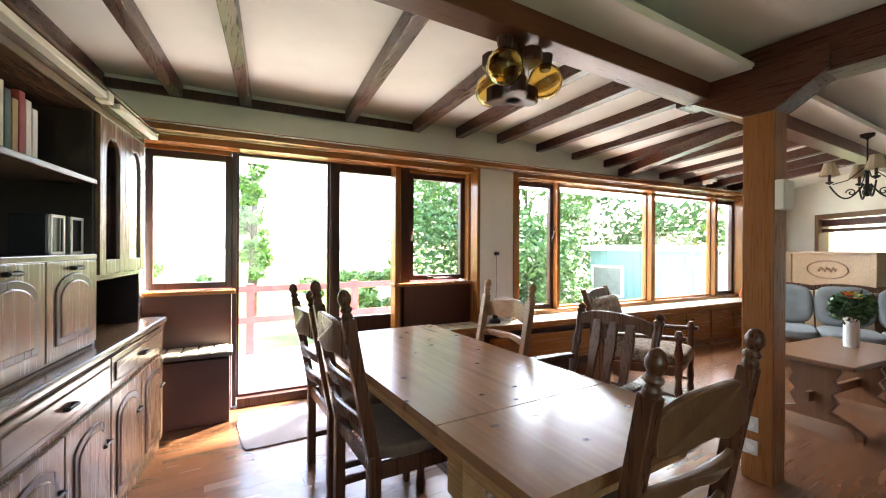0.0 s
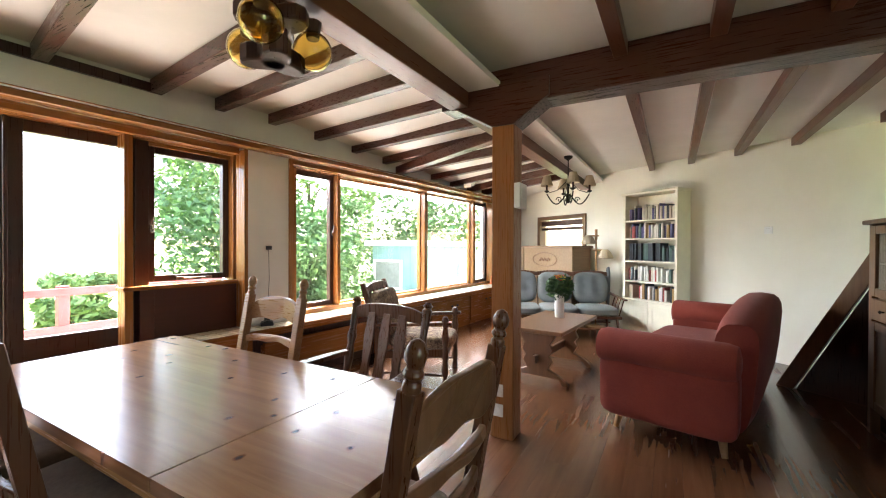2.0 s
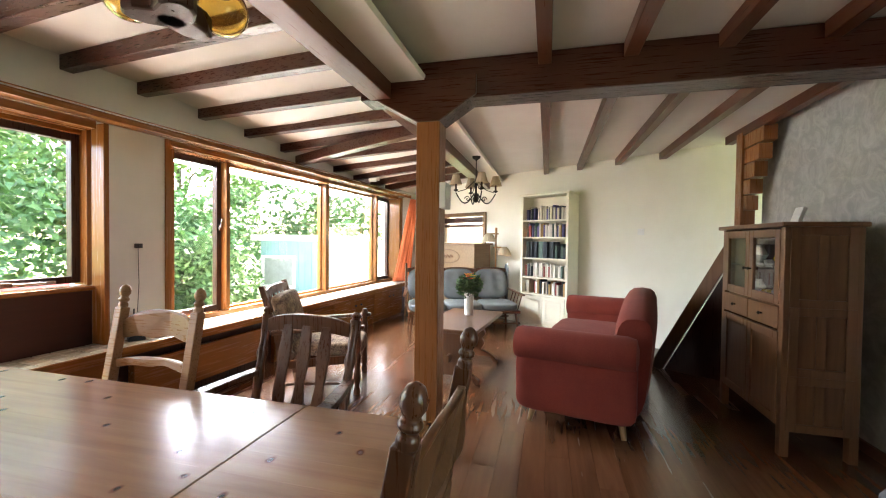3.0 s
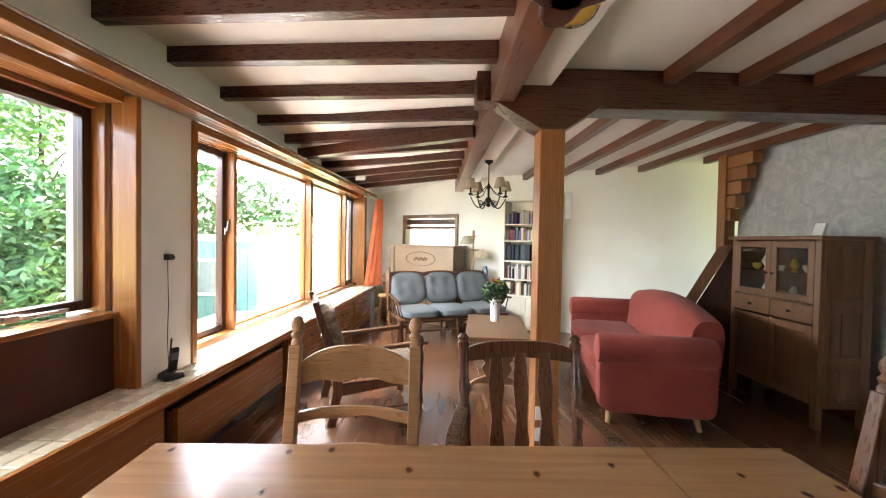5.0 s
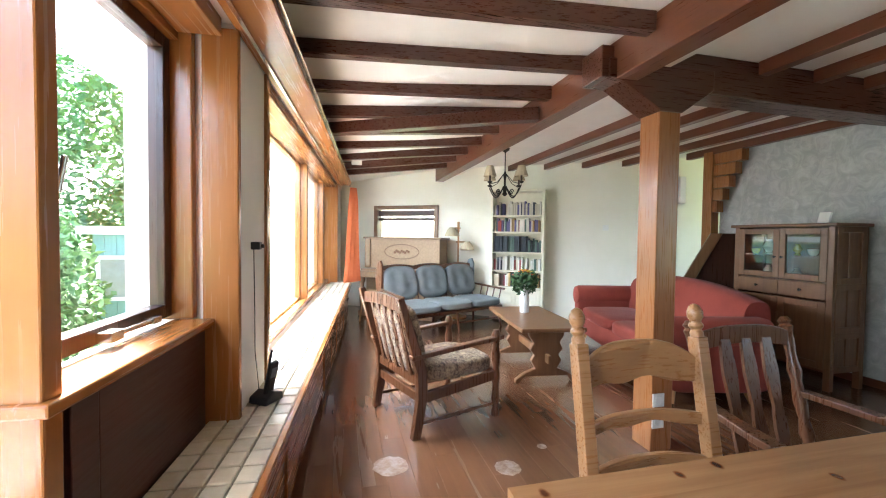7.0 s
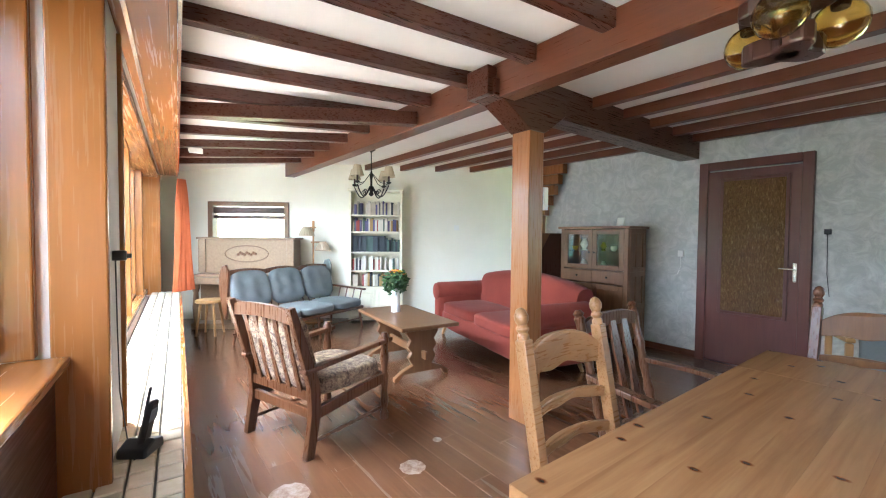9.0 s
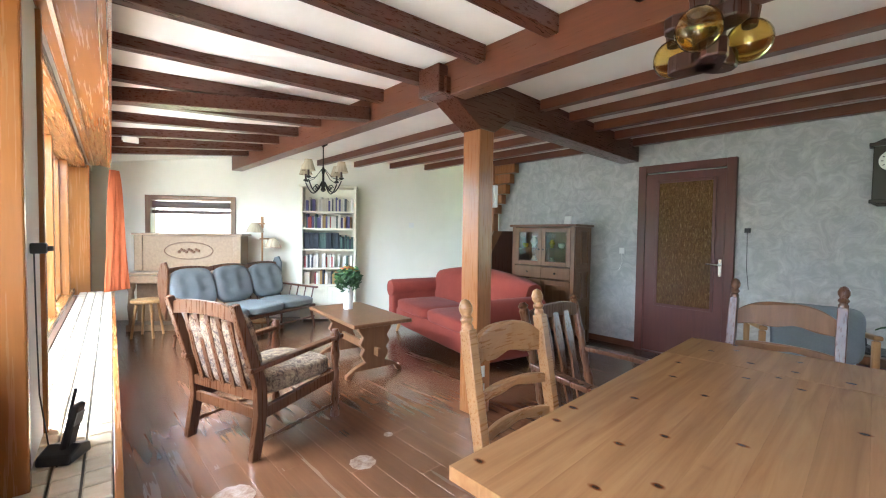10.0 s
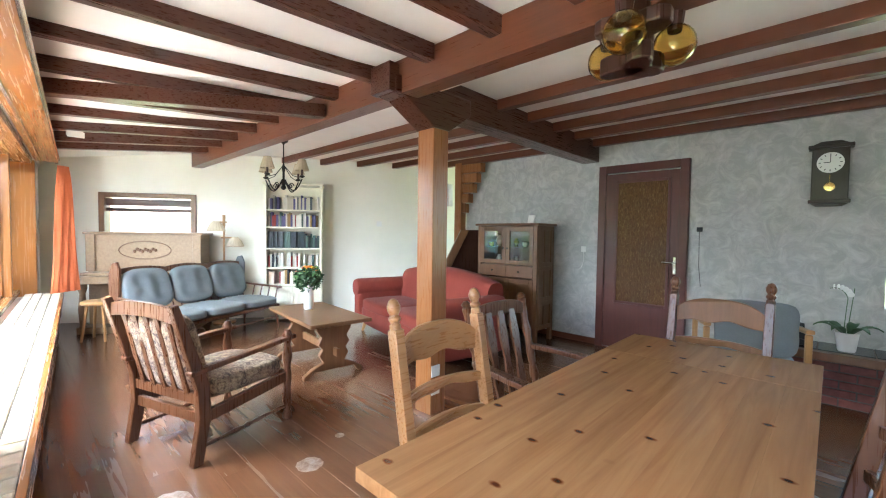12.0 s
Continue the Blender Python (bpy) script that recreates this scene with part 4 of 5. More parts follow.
def leaves(name, mat, parent, n, rad, centre, size, flat=1.0, seed=1):
    rr = random.Random(seed)
    f = Form()
    for _ in range(n):
        d = Vector((rr.gauss(0, 1), rr.gauss(0, 1), rr.gauss(0, 1) * flat)).normalized() * rad * rr.uniform(0.3, 1) ** 0.5
        p = Vector(centre) + d
        a = Vector((rr.uniform(-1, 1), rr.uniform(-1, 1), rr.uniform(-0.3, 0.8))).normalized()
        s = a.cross(Vector((rr.uniform(-1, 1), rr.uniform(-1, 1), rr.uniform(-1, 1)))).normalized()
        k = size * rr.uniform(0.6, 1.3)
        vs = [f.bm.verts.new(p + v) for v in (-a * k, s * k * 0.4 + a * k * 0.1, a * k, -s * k * 0.4 + a * k * 0.1)]
        f.bm.faces.new(vs)
    return f.done(name, mat, parent)


leaves("foliage", M_LEAF3, vase, 420, 0.14, (0, 0, 0.31), 0.032, 0.7, 3)
leaves("foliage", M_LEAF1, vase, 160, 0.14, (0, 0, 0.32), 0.03, 0.7, 5)
for col, n, sd in (((0.75, 0.50, 0.03), 7, 2), ((0.5, 0.05, 0.03), 6, 9), ((0.75, 0.22, 0.03), 4, 4)):
    rr = random.Random(sd)
    f = Form()
    for _ in range(n):
        a, b = rr.uniform(0, 6.3), rr.uniform(0.1, 0.9)
        p = Vector((math.cos(a) * 0.13 * b, math.sin(a) * 0.13 * b, 0.44 - 0.09 * b))
        for k in range(9):
            q = 2 * math.pi * k / 9
            f.bar(p, p + Vector((math.cos(q) * 0.03, math.sin(q) * 0.03, 0.01)), 0.014, 0.004)
    f.done("flower", plain("petal", col, 0.7, 0, 0.2), vase)


# ---- wall unit along the west wall ----
UNIT = pose(-0.08, 3.52, 0, 0, 0, -10) @ pose(0, -3.4, 0)
unit = thing("wall_unit", UNIT, "brown wooden wall unit with arched doors, open shelves and glass doors", "cabinet")
UX, UB = -0.01, -0.5
U0, U1, U2 = 1.15, 2.83, 3.48
Form().box(UB, UX - 0.02, U0, U2 + 0.12, 0.0, 0.80).done("body", M_WALLUNIT, unit)
Form().box(UB, UX + 0.02, U0, U2 + 0.14, 0.80, 0.835).done("counter", M_UNITY, unit, 0.01)


def arch(y0, y1, z0, z1, n=10):
    pts = [(y0, z0), (y1, z0)]
    for i in range(n + 1):
        a = math.pi * i / n
        pts.append(((y0 + y1) / 2 + (y1 - y0) / 2 * math.cos(a), z1 - 0.07 + 0.07 * math.sin(a)))
    return pts


def arched_door(name, y0, y1, z0, z1, x, mat=None):
    Form().box(x - 0.018, x, y0 + 0.004, y1 - 0.004, z0, z1).done(name, mat or M_WALLUNIT, unit, 0.004)
    m = pose(x, 0, 0, 0, 0, 90)
    f = Form().slab(arch(y0 + 0.06, y1 - 0.06, z0 + 0.05, z1 - 0.05), 0.012, m)
    f.done("moulding", M_DARK, unit, 0.004)
    f = Form().slab(arch(y0 + 0.085, y1 - 0.085, z0 + 0.075, z1 - 0.075), 0.022, m)
    f.done("panel", mat or M_WALLUNIT, unit, 0.008)


def pull(y, z, x):
    f = Form().rod((x, y - 0.03, z), (x + 0.018, y - 0.03, z), 0.009).rod((x, y + 0.03, z), (x + 0.018, y + 0.03, z), 0.009).rod((x + 0.018, y - 0.035, z), (x + 0.018, y + 0.035, z), 0.006)
    f.done("handle", M_IRON, unit, 0, True)


n = 6
w = (U2 + 0.12 - U0) / n
for i in range(n):
    y = U0 + i * w
    arched_door("door", y, y + w, 0.07, 0.60, UX)
    pull(y + w * 0.82, 0.42, UX)
    if i % 2 == 0:
        Form().box(UX - 0.018, UX, y + 0.004, y + 2 * w - 0.004, 0.63, 0.78).done("drawer", M_UNITY, unit, 0.006)
        Form().box(UX, UX + 0.008, y + 0.04, y + 2 * w - 0.04, 0.66, 0.75).done("drawer_panel", M_UNITY, unit, 0.005)
        pull(y + w, 0.705, UX + 0.008)
# upper part
X2 = -0.10
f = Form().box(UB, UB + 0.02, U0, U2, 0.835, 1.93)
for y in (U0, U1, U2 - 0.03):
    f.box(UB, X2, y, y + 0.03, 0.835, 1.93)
# near-black inside a brown unit: the shade between the shelves put into the colour
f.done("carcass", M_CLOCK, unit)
f = Form().box(UB, X2 + 0.02, U0, U1, 1.225, 1.25).box(UB, X2 + 0.02, U0, U1, 1.565, 1.59).box(UB, X2 + 0.02, U0, U2, 1.90, 1.935).box(UB, X2, U1, U2, 1.12, 1.15)
f.box(UB, X2, U0, U1, 0.836, 0.855)
f.done("shelf", M_UNITY, unit, 0.004)
for i in range(4):
    y = U0 + i * (U1 - U0) / 4
    arched_door("drop_front", y, y + (U1 - U0) / 4, 0.855, 1.225, X2 + 0.02)
    pull(y + (U1 - U0) / 8, 1.195, X2 + 0.02)
for i in range(2):
    y0 = U1 + 0.03 + i * (U2 - U1 - 0.03) / 2
    y1 = y0 + (U2 - U1 - 0.03) / 2
    m = pose(X2 + 0.01, 0, 0, 0, 0, 90)
    f = Form().box(X2, X2 + 0.02, y0, y0 + 0.07, 1.15, 1.90).box(X2, X2 + 0.02, y1 - 0.07, y1, 1.15, 1.90).box(X2, X2 + 0.02, y0 + 0.07, y1 - 0.07, 1.15, 1.22)
    top = [(y0 + 0.07, 1.90), (y0 + 0.07, 1.72)] + [((y0 + y1) / 2 - ((y1 - y0) / 2 - 0.07) * math.cos(math.pi * k / 8), 1.72 + 0.10 * math.sin(math.pi * k / 8)) for k in range(9)] + [(y1 - 0.07, 1.72), (y1 - 0.07, 1.90)]
    f.slab(top, 0.02, m)
    f.done("glass_door", M_WALLUNIT, unit, 0.003)
    Form().box(X2 + 0.006, X2 + 0.010, y0 + 0.06, y1 - 0.06, 1.21, 1.83).done("pane", M_GLASS, unit)
f = Form().box(UB + 0.02, X2 - 0.02, U1 + 0.03, U2 - 0.03, 1.40, 1.41).box(UB + 0.02, X2 - 0.02, U1 + 0.03, U2 - 0.03, 1.64, 1.65)
f.done("glass_shelf", M_GLASS, unit)
f = Form().box(X2 - 0.02, X2 + 0.06, U0, U2, 1.936, 1.97).box(X2 + 0.02, X2 + 0.09, U0, U2 + 0.02, 1.97, 1.99)
f.done("cornice", M_UNITY, unit, 0.006)
f = Form().box(X2 + 0.05, X2 + 0.09, U0, U1 - 0.1, 1.935, 1.962).box(X2 + 0.05, X2 + 0.09, U1 + 0.05, U2, 1.935, 1.962).box(X2 + 0.045, X2 + 0.095, U1 - 0.1, U1 - 0.04, 1.925, 1.972)
f.done("light_rail", M_SHELF, unit, 0.004)
for y in (2.61, 2.77):
    ph = thing("speaker", UNIT @ pose(-0.26, y, 1.25), "small black speaker with white rim on a shelf", "speaker", "speakers on the wall unit")
    Form().box(0, 0.12, -0.055, 0.055, 0, 0.16).done("body", M_BLACK, ph, 0.006)
    frame_bars(Form(), -0.055, 0.055, 0.0, 0.16, -0.006, 0.0, 0.012).done("rim", M_PLASTIC, ph, 0.002, m=pose(0.126, 0, 0, 0, 0, 90))


# ---- books ----
BOOK = [plain("book cloth", c, 0.7, 0, 0.1) for c in ((0.55, 0.50, 0.38), (0.30, 0.05, 0.04), (0.04, 0.05, 0.06), (0.07, 0.12, 0.10), (0.62, 0.58, 0.50), (0.10, 0.09, 0.20), (0.35, 0.22, 0.08), (0.70, 0.68, 0.62))]
for i in range(6):
    hh = 0.25 - 0.02 * (i % 3)
    tagged(Form().box(-0.36, -0.16, 0, 0.035, 0, hh).done("book", BOOK[(i * 3) % 8], None, 0.003, m=UNIT @ pose(0, 2.30 + i * 0.04, 1.591)), "upright book on the wall unit shelf", "book", "books on the wall unit")

# bookcase against the end wall; local -x faces the room, local y runs along the wall
bw, bd, bh = 0.80, 0.28, 1.97
BK = pose(6.65 + 0.835 * 0.28, 1.26 - 0.551 * 0.28, 0, 0, 0, SLANT)
case = thing("bookcase", BK, "cream painted bookcase with books and a cupboard base", "bookcase")
f = Form().box(-bd, 0, -0.035, 0, 0, bh).box(-bd, 0, -bw, -bw + 0.035, 0, bh)
f.done("side", M_SHELF, case, 0.003)
Form().box(-0.02, 0, -bw + 0.035, -0.035, 0.05, bh).done("back", M_SHELF, case)
Form().box(-bd - 0.03, 0.0, -bw - 0.02, 0.02, bh, bh + 0.035).done("cornice", M_SHELF, case, 0.01)
shelf_z = [0.53, 0.78, 1.06, 1.37, 1.62]
for z in shelf_z:
    Form().box(-bd + 0.005, -0.02, -bw + 0.035, -0.035, z - 0.022, z).done("shelf", M_SHELF, case, 0.002)
Form().box(-bd, -0.02, -bw + 0.035, -0.035, 0.02, 0.08).done("plinth", M_SHELF, case, 0.003)
for k in range(2):
    y1 = -0.035 - k * (bw - 0.07) / 2
    y0 = y1 - (bw - 0.07) / 2 + 0.004
    Form().box(-bd - 0.004, -bd + 0.014, y0, y1, 0.085, 0.50).done("door", M_SHELF, case, 0.004)
    frame_bars(Form(), y0 + 0.05, y1 - 0.05, 0.14, 0.45, -bd - 0.01, -bd - 0.004, 0.02).done("moulding", M_SHELF, case, 0.003, m=pose(0, 0, 0, 0, 0, 90) @ Matrix.Diagonal((1, -1, 1, 1)) @ Matrix.Identity(4))
rb = random.Random(12)
palettes = [(6, 1, 4, 7, 2, 0), (2, 1, 7, 7, 4, 1, 7, 0, 3), (2, 2, 3, 2, 2, 3), (0, 6, 4, 1, 5, 3), (0, 4, 0, 2, 5)]
for si, z in enumerate(shelf_z):
    top = (shelf_z + [bh])[si + 1] - 0.03
    y = -0.045
    while y > -bw + 0.07:
        t = rb.uniform(0.016, 0.034)
        if si == 2 and y > -0.52:
            t, hh, mt = 0.026, (top - z) * 0.86, BOOK[2 if rb.random() < 0.8 else 3]
        else:
            hh, mt = min(top - z - 0.01, rb.uniform(0.15, 0.215)), BOOK[rb.choice(palettes[si])]
        if rb.random() < 0.06 and si != 2:
            y -= rb.uniform(0.03, 0.07)
            if y < -bw + 0.08:
                break
        dp = rb.uniform(0.13, 0.18)
        ob = Form().box(-dp, 0, -t + 0.001, 0, 0, hh).done("book", mt, None, 0.002, m=BK @ pose(-0.06, y, z + 0.0005))
        tagged(ob, "upright book on the cream bookcase shelf", "book", "books in the bookcase")
        y -= t

# display cabinet
CX, CY, CW, CD, CH = 3.27, -0.53, 0.89, 0.40, 1.41
dc = thing("display_cabinet", pose(CX, CY, 0), "brown oak display cabinet with glazed upper doors", "cabinet")
for x in (0, CW - 0.05):
    for y in (-CD, -0.05):
        Form().box(x, x + 0.05, y, y + 0.05, 0, CH).done("post", M_CAB, dc, 0.004)
f = Form().box(0.01, 0.03, -CD + 0.05, -0.05, 0.16, CH).box(CW - 0.03, CW - 0.01, -CD + 0.05, -0.05, 0.16, CH).box(0.05, CW - 0.05, -CD + 0.01, -CD + 0.03, 0.16, CH).box(0.05, CW - 0.05, -CD + 0.03, -0.03, 0.16, 0.18).box(0.05, CW - 0.05, -CD + 0.03, -0.03, 0.90, 0.92)
f.done("carcass", M_CAB, dc)
for z0, z1 in ((0.16, 0.50), (0.50, 0.92), (0.92, CH)):
    frame_bars(Form(), -CD + 0.03, -0.03, z0, z1, -0.006, 0.01, 0.05).done("side_frame", M_CAB, dc, 0.003, m=pose(0, 0, 0, 0, 0, 90) @ Matrix.Diagonal((1, -1, 1, 1)) @ pose(0, -0.0, 0))
    Form().box(0.0, 0.012, -CD / 2 - 0.025, -CD / 2 + 0.025, z0, z1).done("side_stile", M_CAB, dc, 0.003)
Form().box(-0.03, CW + 0.03, -CD - 0.01, 0.03, CH, CH + 0.03).done("top", M_CAB, dc, 0.008)
for k in range(2):
    x0 = 0.05 + k * (CW - 0.1) / 2
    x1 = x0 + (CW - 0.1) / 2 - 0.003
    frame_bars(Form(), x0, x1, 0.93, CH - 0.01, -0.02, 0.004, 0.055).done("glass_door", M_CAB, dc, 0.004)
    Form().box(x0 + 0.05, x1 - 0.05, -0.010, -0.006, 0.98, CH - 0.06).done("pane", M_GLASS, dc)
    frame_bars(Form(), x0, x1, 0.18, 0.76, -0.02, 0.004, 0.055).done("door", M_CAB, dc, 0.004)
    Form().box(x0 + 0.05, x1 - 0.05, -0.016, -0.006, 0.22, 0.72).done("panel", M_CAB, dc, 0.004)
    Form().box(x0, x1, -0.02, 0.004, 0.775, 0.915).done("drawer", M_CAB, dc, 0.005)
    Form().lathe([(0.006, 0), (0.006, 0.012), (0.013, 0.02), (0.004, 0.028)], pose((x0 + x1) / 2, 0.004, 0.845, -90)).done("knob", M_IRON, dc, 0, True)
    Form().lathe([(0.006, 0), (0.006, 0.012), (0.012, 0.02), (0.004, 0.026)], pose(x1 - 0.03 if k == 0 else x0 + 0.03, 0.004, 1.13, -90)).done("knob", M_IRON, dc, 0, True)
Form().box(0.05, CW - 0.05, -CD + 0.04, -0.04, 1.14, 1.15).done("shelf", M_GLASS, dc)
M_CHINA = plain("china", (0.75, 0.70, 0.55), 0.2, 0, 0.05)
M_YELLOW = plain("yellow glaze", (0.70, 0.48, 0.06), 0.25, 0, 0.1)
rc = random.Random(3)
for z in (0.92, 1.151):
    for i in range(6):
        x = CX + 0.13 + i * 0.132
        s = rc.uniform(0.7, 1.2)
        prof = [(0.022 * s, 0), (0.035 * s, 0.02 * s), (0.04 * s, 0.05 * s), (0.037 * s, 0.052 * s), (0.02 * s, 0.012)] if i % 2 else [(0.03 * s, 0), (0.02 * s, 0.02), (0.045 * s, 0.06 * s), (0.02 * s, 0.11 * s), (0.024 * s, 0.12 * s)]
        ob = Form().lathe(prof).done("crockery", M_YELLOW if (i + (z > 1)) % 3 == 0 else M_CHINA, None, 0, True, pose(x, CY - 0.16, z))
        tagged(ob, "small glazed crockery piece in the display cabinet", "crockery", "crockery in the cabinet")
f = Form().box(-0.045, 0.045, -0.012, 0.012, 0, 0.10, pose(0, 0, 0, 18))
tagged(f.done("clock_radio", M_PLASTIC, None, 0.004, m=pose(3.45, -0.67, CH + 0.034)), "small white desk clock standing on the cabinet", "clock")

# piano, parallel to the end wall
PN = pose(7.575, 3.113, 0, 0, 0, SLANT)
pn = thing("piano", PN, "pale walnut upright piano with carved oval on its front", "piano")
Form().box(0.02, 0.42, -1.30, -0.02, 0.08, 1.235).done("case", M_PIANO, pn, 0.006)
Form().box(-0.02, 0.44, -1.34, 0.02, 1.235, 1.265).done("lid", M_PIANO, pn, 0.008)
Form().box(-0.24, 0.04, -1.33, 0.01, 0.62, 0.72).done("keybed", M_PIANO, pn, 0.012)
Form().box(-0.20, 0.03, -1.28, -0.04, 0.72, 0.76).done("fallboard", M_PIANO, pn, 0.012)
for y in (-1.27, -0.05):
    Form().lathe([(0.05, 0), (0.05, 0.06), (0.03, 0.1), (0.045, 0.3), (0.03, 0.5), (0.05, 0.56), (0.05, 0.62)], pose(-0.16, y, 0)).done("leg", M_PIANO, pn, 0, True)
    Form().box(0.0, 0.03, y - 0.05, y + 0.05, 0.76, 1.235).done("pilaster", M_PIANO, pn, 0.006)
Form().box(-0.2, 0.42, -1.32, 0.0, 0.0, 0.08).done("plinth", M_PIANO, pn, 0.006)
f = Form()
o = [(0.30 * math.cos(2 * math.pi * k / 32), 0.115 * math.sin(2 * math.pi * k / 32)) for k in range(32)]
f.tube([(0.015, -0.66 + a, 1.03 + b) for a, b in o + o[:1]], 0.007, 6)
f.done("oval_moulding", M_CAB, pn, 0, True)
f = Form()
for k in range(9):
    a = -0.12 + 0.03 * k
    f.lathe([(0.004, 0), (0.022, 0.004), (0.016, 0.012), (0.004, 0.016)], pose(0.02, -0.66 + a, 1.03 + 0.016 * math.sin(k * 2.1), 0, -90))
f.done("carving", M_CAB, pn, 0, True)
stool = thing("stool", pose(6.95, 3.05, 0, 0, 0, SLANT), "small wooden piano stool", "stool")
Form().lathe([(0.16, 0.42), (0.17, 0.43), (0.17, 0.45), (0.16, 0.46)], None, 20).done("seat", M_OAK, stool, 0, True)
for k in range(4):
    a = radians(45 + 90 * k)
    Form().rod((0.17 * math.cos(a), 0.17 * math.sin(a), 0), (0.11 * math.cos(a), 0.11 * math.sin(a), 0.43), 0.014, 0.018).done("leg", M_OAK, stool, 0, True)


# ---- curtain ----
f = Form()
n = 60
cols = []
for i in range(n + 1):
    t = i / n
    col = []
    for j in range(13):
        s = j / 12
        wdt = 0.13 + 0.24 * s ** 0.8
        x = 6.95 + 0.6 * (1 - s) + wdt * 0.5 * t
        y = wall_y(7.0) - 0.27 + 0.11 * s - 0.16 * s ** 0.8 * t - 0.06 * t + 0.03 * math.sin(t * 42) * (0.6 + 0.4 * s) + 0.01 * math.sin(t * 17 + s * 5)
        z = 2.06 - 1.48 * s
        col.append(f.bm.verts.new((x, y, z)))
    cols.append(col)
for p, q in zip(cols, cols[1:]):
    for j in range(12):
        f.bm.faces.new((p[j], p[j + 1], q[j + 1], q[j]))
cur = f.done("curtain", M_CURTAIN, None, 0, True)
cur.modifiers.new("cloth", "SOLIDIFY").thickness = 0.004
tagged(cur, "orange curtain gathered beside the window", "curtain")

# standard lamp with two shades
sl = thing("floor_lamp", pose(6.98, 1.68, 0), "wooden floor lamp with two pleated linen shades", "lamp")
Form().rod((0, 0, 0.03), (0, 0, 1.50), 0.014).lathe([(0.15, 0), (0.15, 0.02), (0.05, 0.035), (0.02, 0.05)]).done("pole", M_OAK, sl, 0, True)
Form().rod((-0.02, 0.10, 1.42), (0.02, -0.04, 1.42), 0.011).done("arm", M_OAK, sl, 0, True)
Form().rod((-0.02, 0.04, 1.20), (0.02, -0.13, 1.20), 0.011).done("arm", M_OAK, sl, 0, True)
Form().rod((0, 0, 1.36), (0, 0, 1.52), 0.02).done("finial", M_OAK, sl, 0, True)


def pleated(prof, m, seg=36):
    f = Form()
    rings = []
    for r_, z in prof:
        rings.append([f.bm.verts.new(m @ Vector(((r_ * (1 + 0.02 * (-1) ** i)) * math.cos(2 * math.pi * i / seg), (r_ * (1 + 0.02 * (-1) ** i)) * math.sin(2 * math.pi * i / seg), z))) for i in range(seg)])
    for p, q in zip(rings, rings[1:]):
        for i in range(seg):
            f.bm.faces.new((p[i], p[(i + 1) % seg], q[(i + 1) % seg], q[i]))
    return f


for y, z in ((0.11, 1.42), (-0.14, 1.20)):
    ob = pleated([(0.04, 0.01), (0.075, -0.03), (0.105, -0.09), (0.115, -0.12), (0.11, -0.13)], pose(-0.03, y, z)).done("shade", M_SHADE, sl)
    ob.modifiers.new("cloth", "SOLIDIFY").thickness = 0.003

# chandelier
CHX, CHY = 5.08, 1.69
ch = thing("chandelier", pose(CHX, CHY, 0), "wrought iron chandelier with small linen shades hanging from the ceiling", "chandelier")
f = Form().rod((0, 0, 2.02), (0, 0, 2.28), 0.006).lathe([(0.05, 2.289), (0.045, 2.265), (0.012, 2.245), (0.008, 2.235)])
f.done("rod", M_IRON, ch, 0, True)
f = Form().lathe([(0.01, 1.75), (0.03, 1.77), (0.018, 1.80), (0.028, 1.83), (0.012, 1.86), (0.012, 1.94), (0.02, 1.98), (0.008, 2.03)])
f.done("stem", M_IRON, ch, 0, True)
for k in range(4):
    a = radians(90 * k + 25)
    ca, sa = math.cos(a), math.sin(a)
    pts = []
    for j in range(17):
        t = j / 16
        rr = 0.02 + 0.22 * t
        pts.append((ca * rr, sa * rr, 1.86 - 0.13 * math.sin(t * math.pi * 0.95) + 0.02 * t))
    f = Form().tube(pts, 0.007, 6)
    f.tube([(ca * 0.02, sa * 0.02, 2.0), (ca * 0.12, sa * 0.12, 1.90), (ca * 0.22, sa * 0.22, 1.87)], 0.004, 6)
    q = [(ca * (0.10 + 0.035 * (1 - i / 18) * math.cos(i * 0.5)), sa * (0.10 + 0.035 * (1 - i / 18) * math.cos(i * 0.5)), 1.79 + 0.035 * (1 - i / 18) * math.sin(i * 0.5)) for i in range(17)]
    f.tube(q, 0.005, 6)
    f.lathe([(0.006, 1.87), (0.028, 1.885), (0.028, 1.892), (0.012, 1.9)], pose(ca * 0.24, sa * 0.24, 0))
    f.done("arm", M_IRON, ch, 0, True)
    Form().rod((ca * 0.24, sa * 0.24, 1.89), (ca * 0.24, sa * 0.24, 1.97), 0.011).done("candle", M_DARK, ch)
    ob = pleated([(0.038, 2.065), (0.05, 2.02), (0.072, 1.95)], pose(ca * 0.24, sa * 0.24, 0), 24).done("shade", M_SHADE, ch)
    ob.modifiers.new("cloth", "SOLIDIFY").thickness = 0.002

# ---- wall clock ----
WC = pose(0.805, -1.1, 1.585)
wc = thing("wall_clock", WC, "dark wooden wall clock with white dial and brass pendulum", "clock")
Form().box(-0.115, 0.115, 0, 0.10, 0.04, 0.48).done("case", M_CLOCK, wc, 0.006)
Form().box(-0.14, 0.14, 0, 0.13, 0.47, 0.50).slab([(-0.12, 0.50), (0.12, 0.50), (0.06, 0.53), (-0.06, 0.53)], 0.10, pose(0, 0.05, 0)).done("hood", M_CLOCK, wc, 0.006)
Form().box(-0.13, 0.13, 0, 0.11, 0.015, 0.045).slab([(-0.08, -0.01), (0.08, -0.01), (0.12, 0.015), (-0.12, 0.015)], 0.08, pose(0, 0.045, 0)).done("foot", M_CLOCK, wc, 0.006)
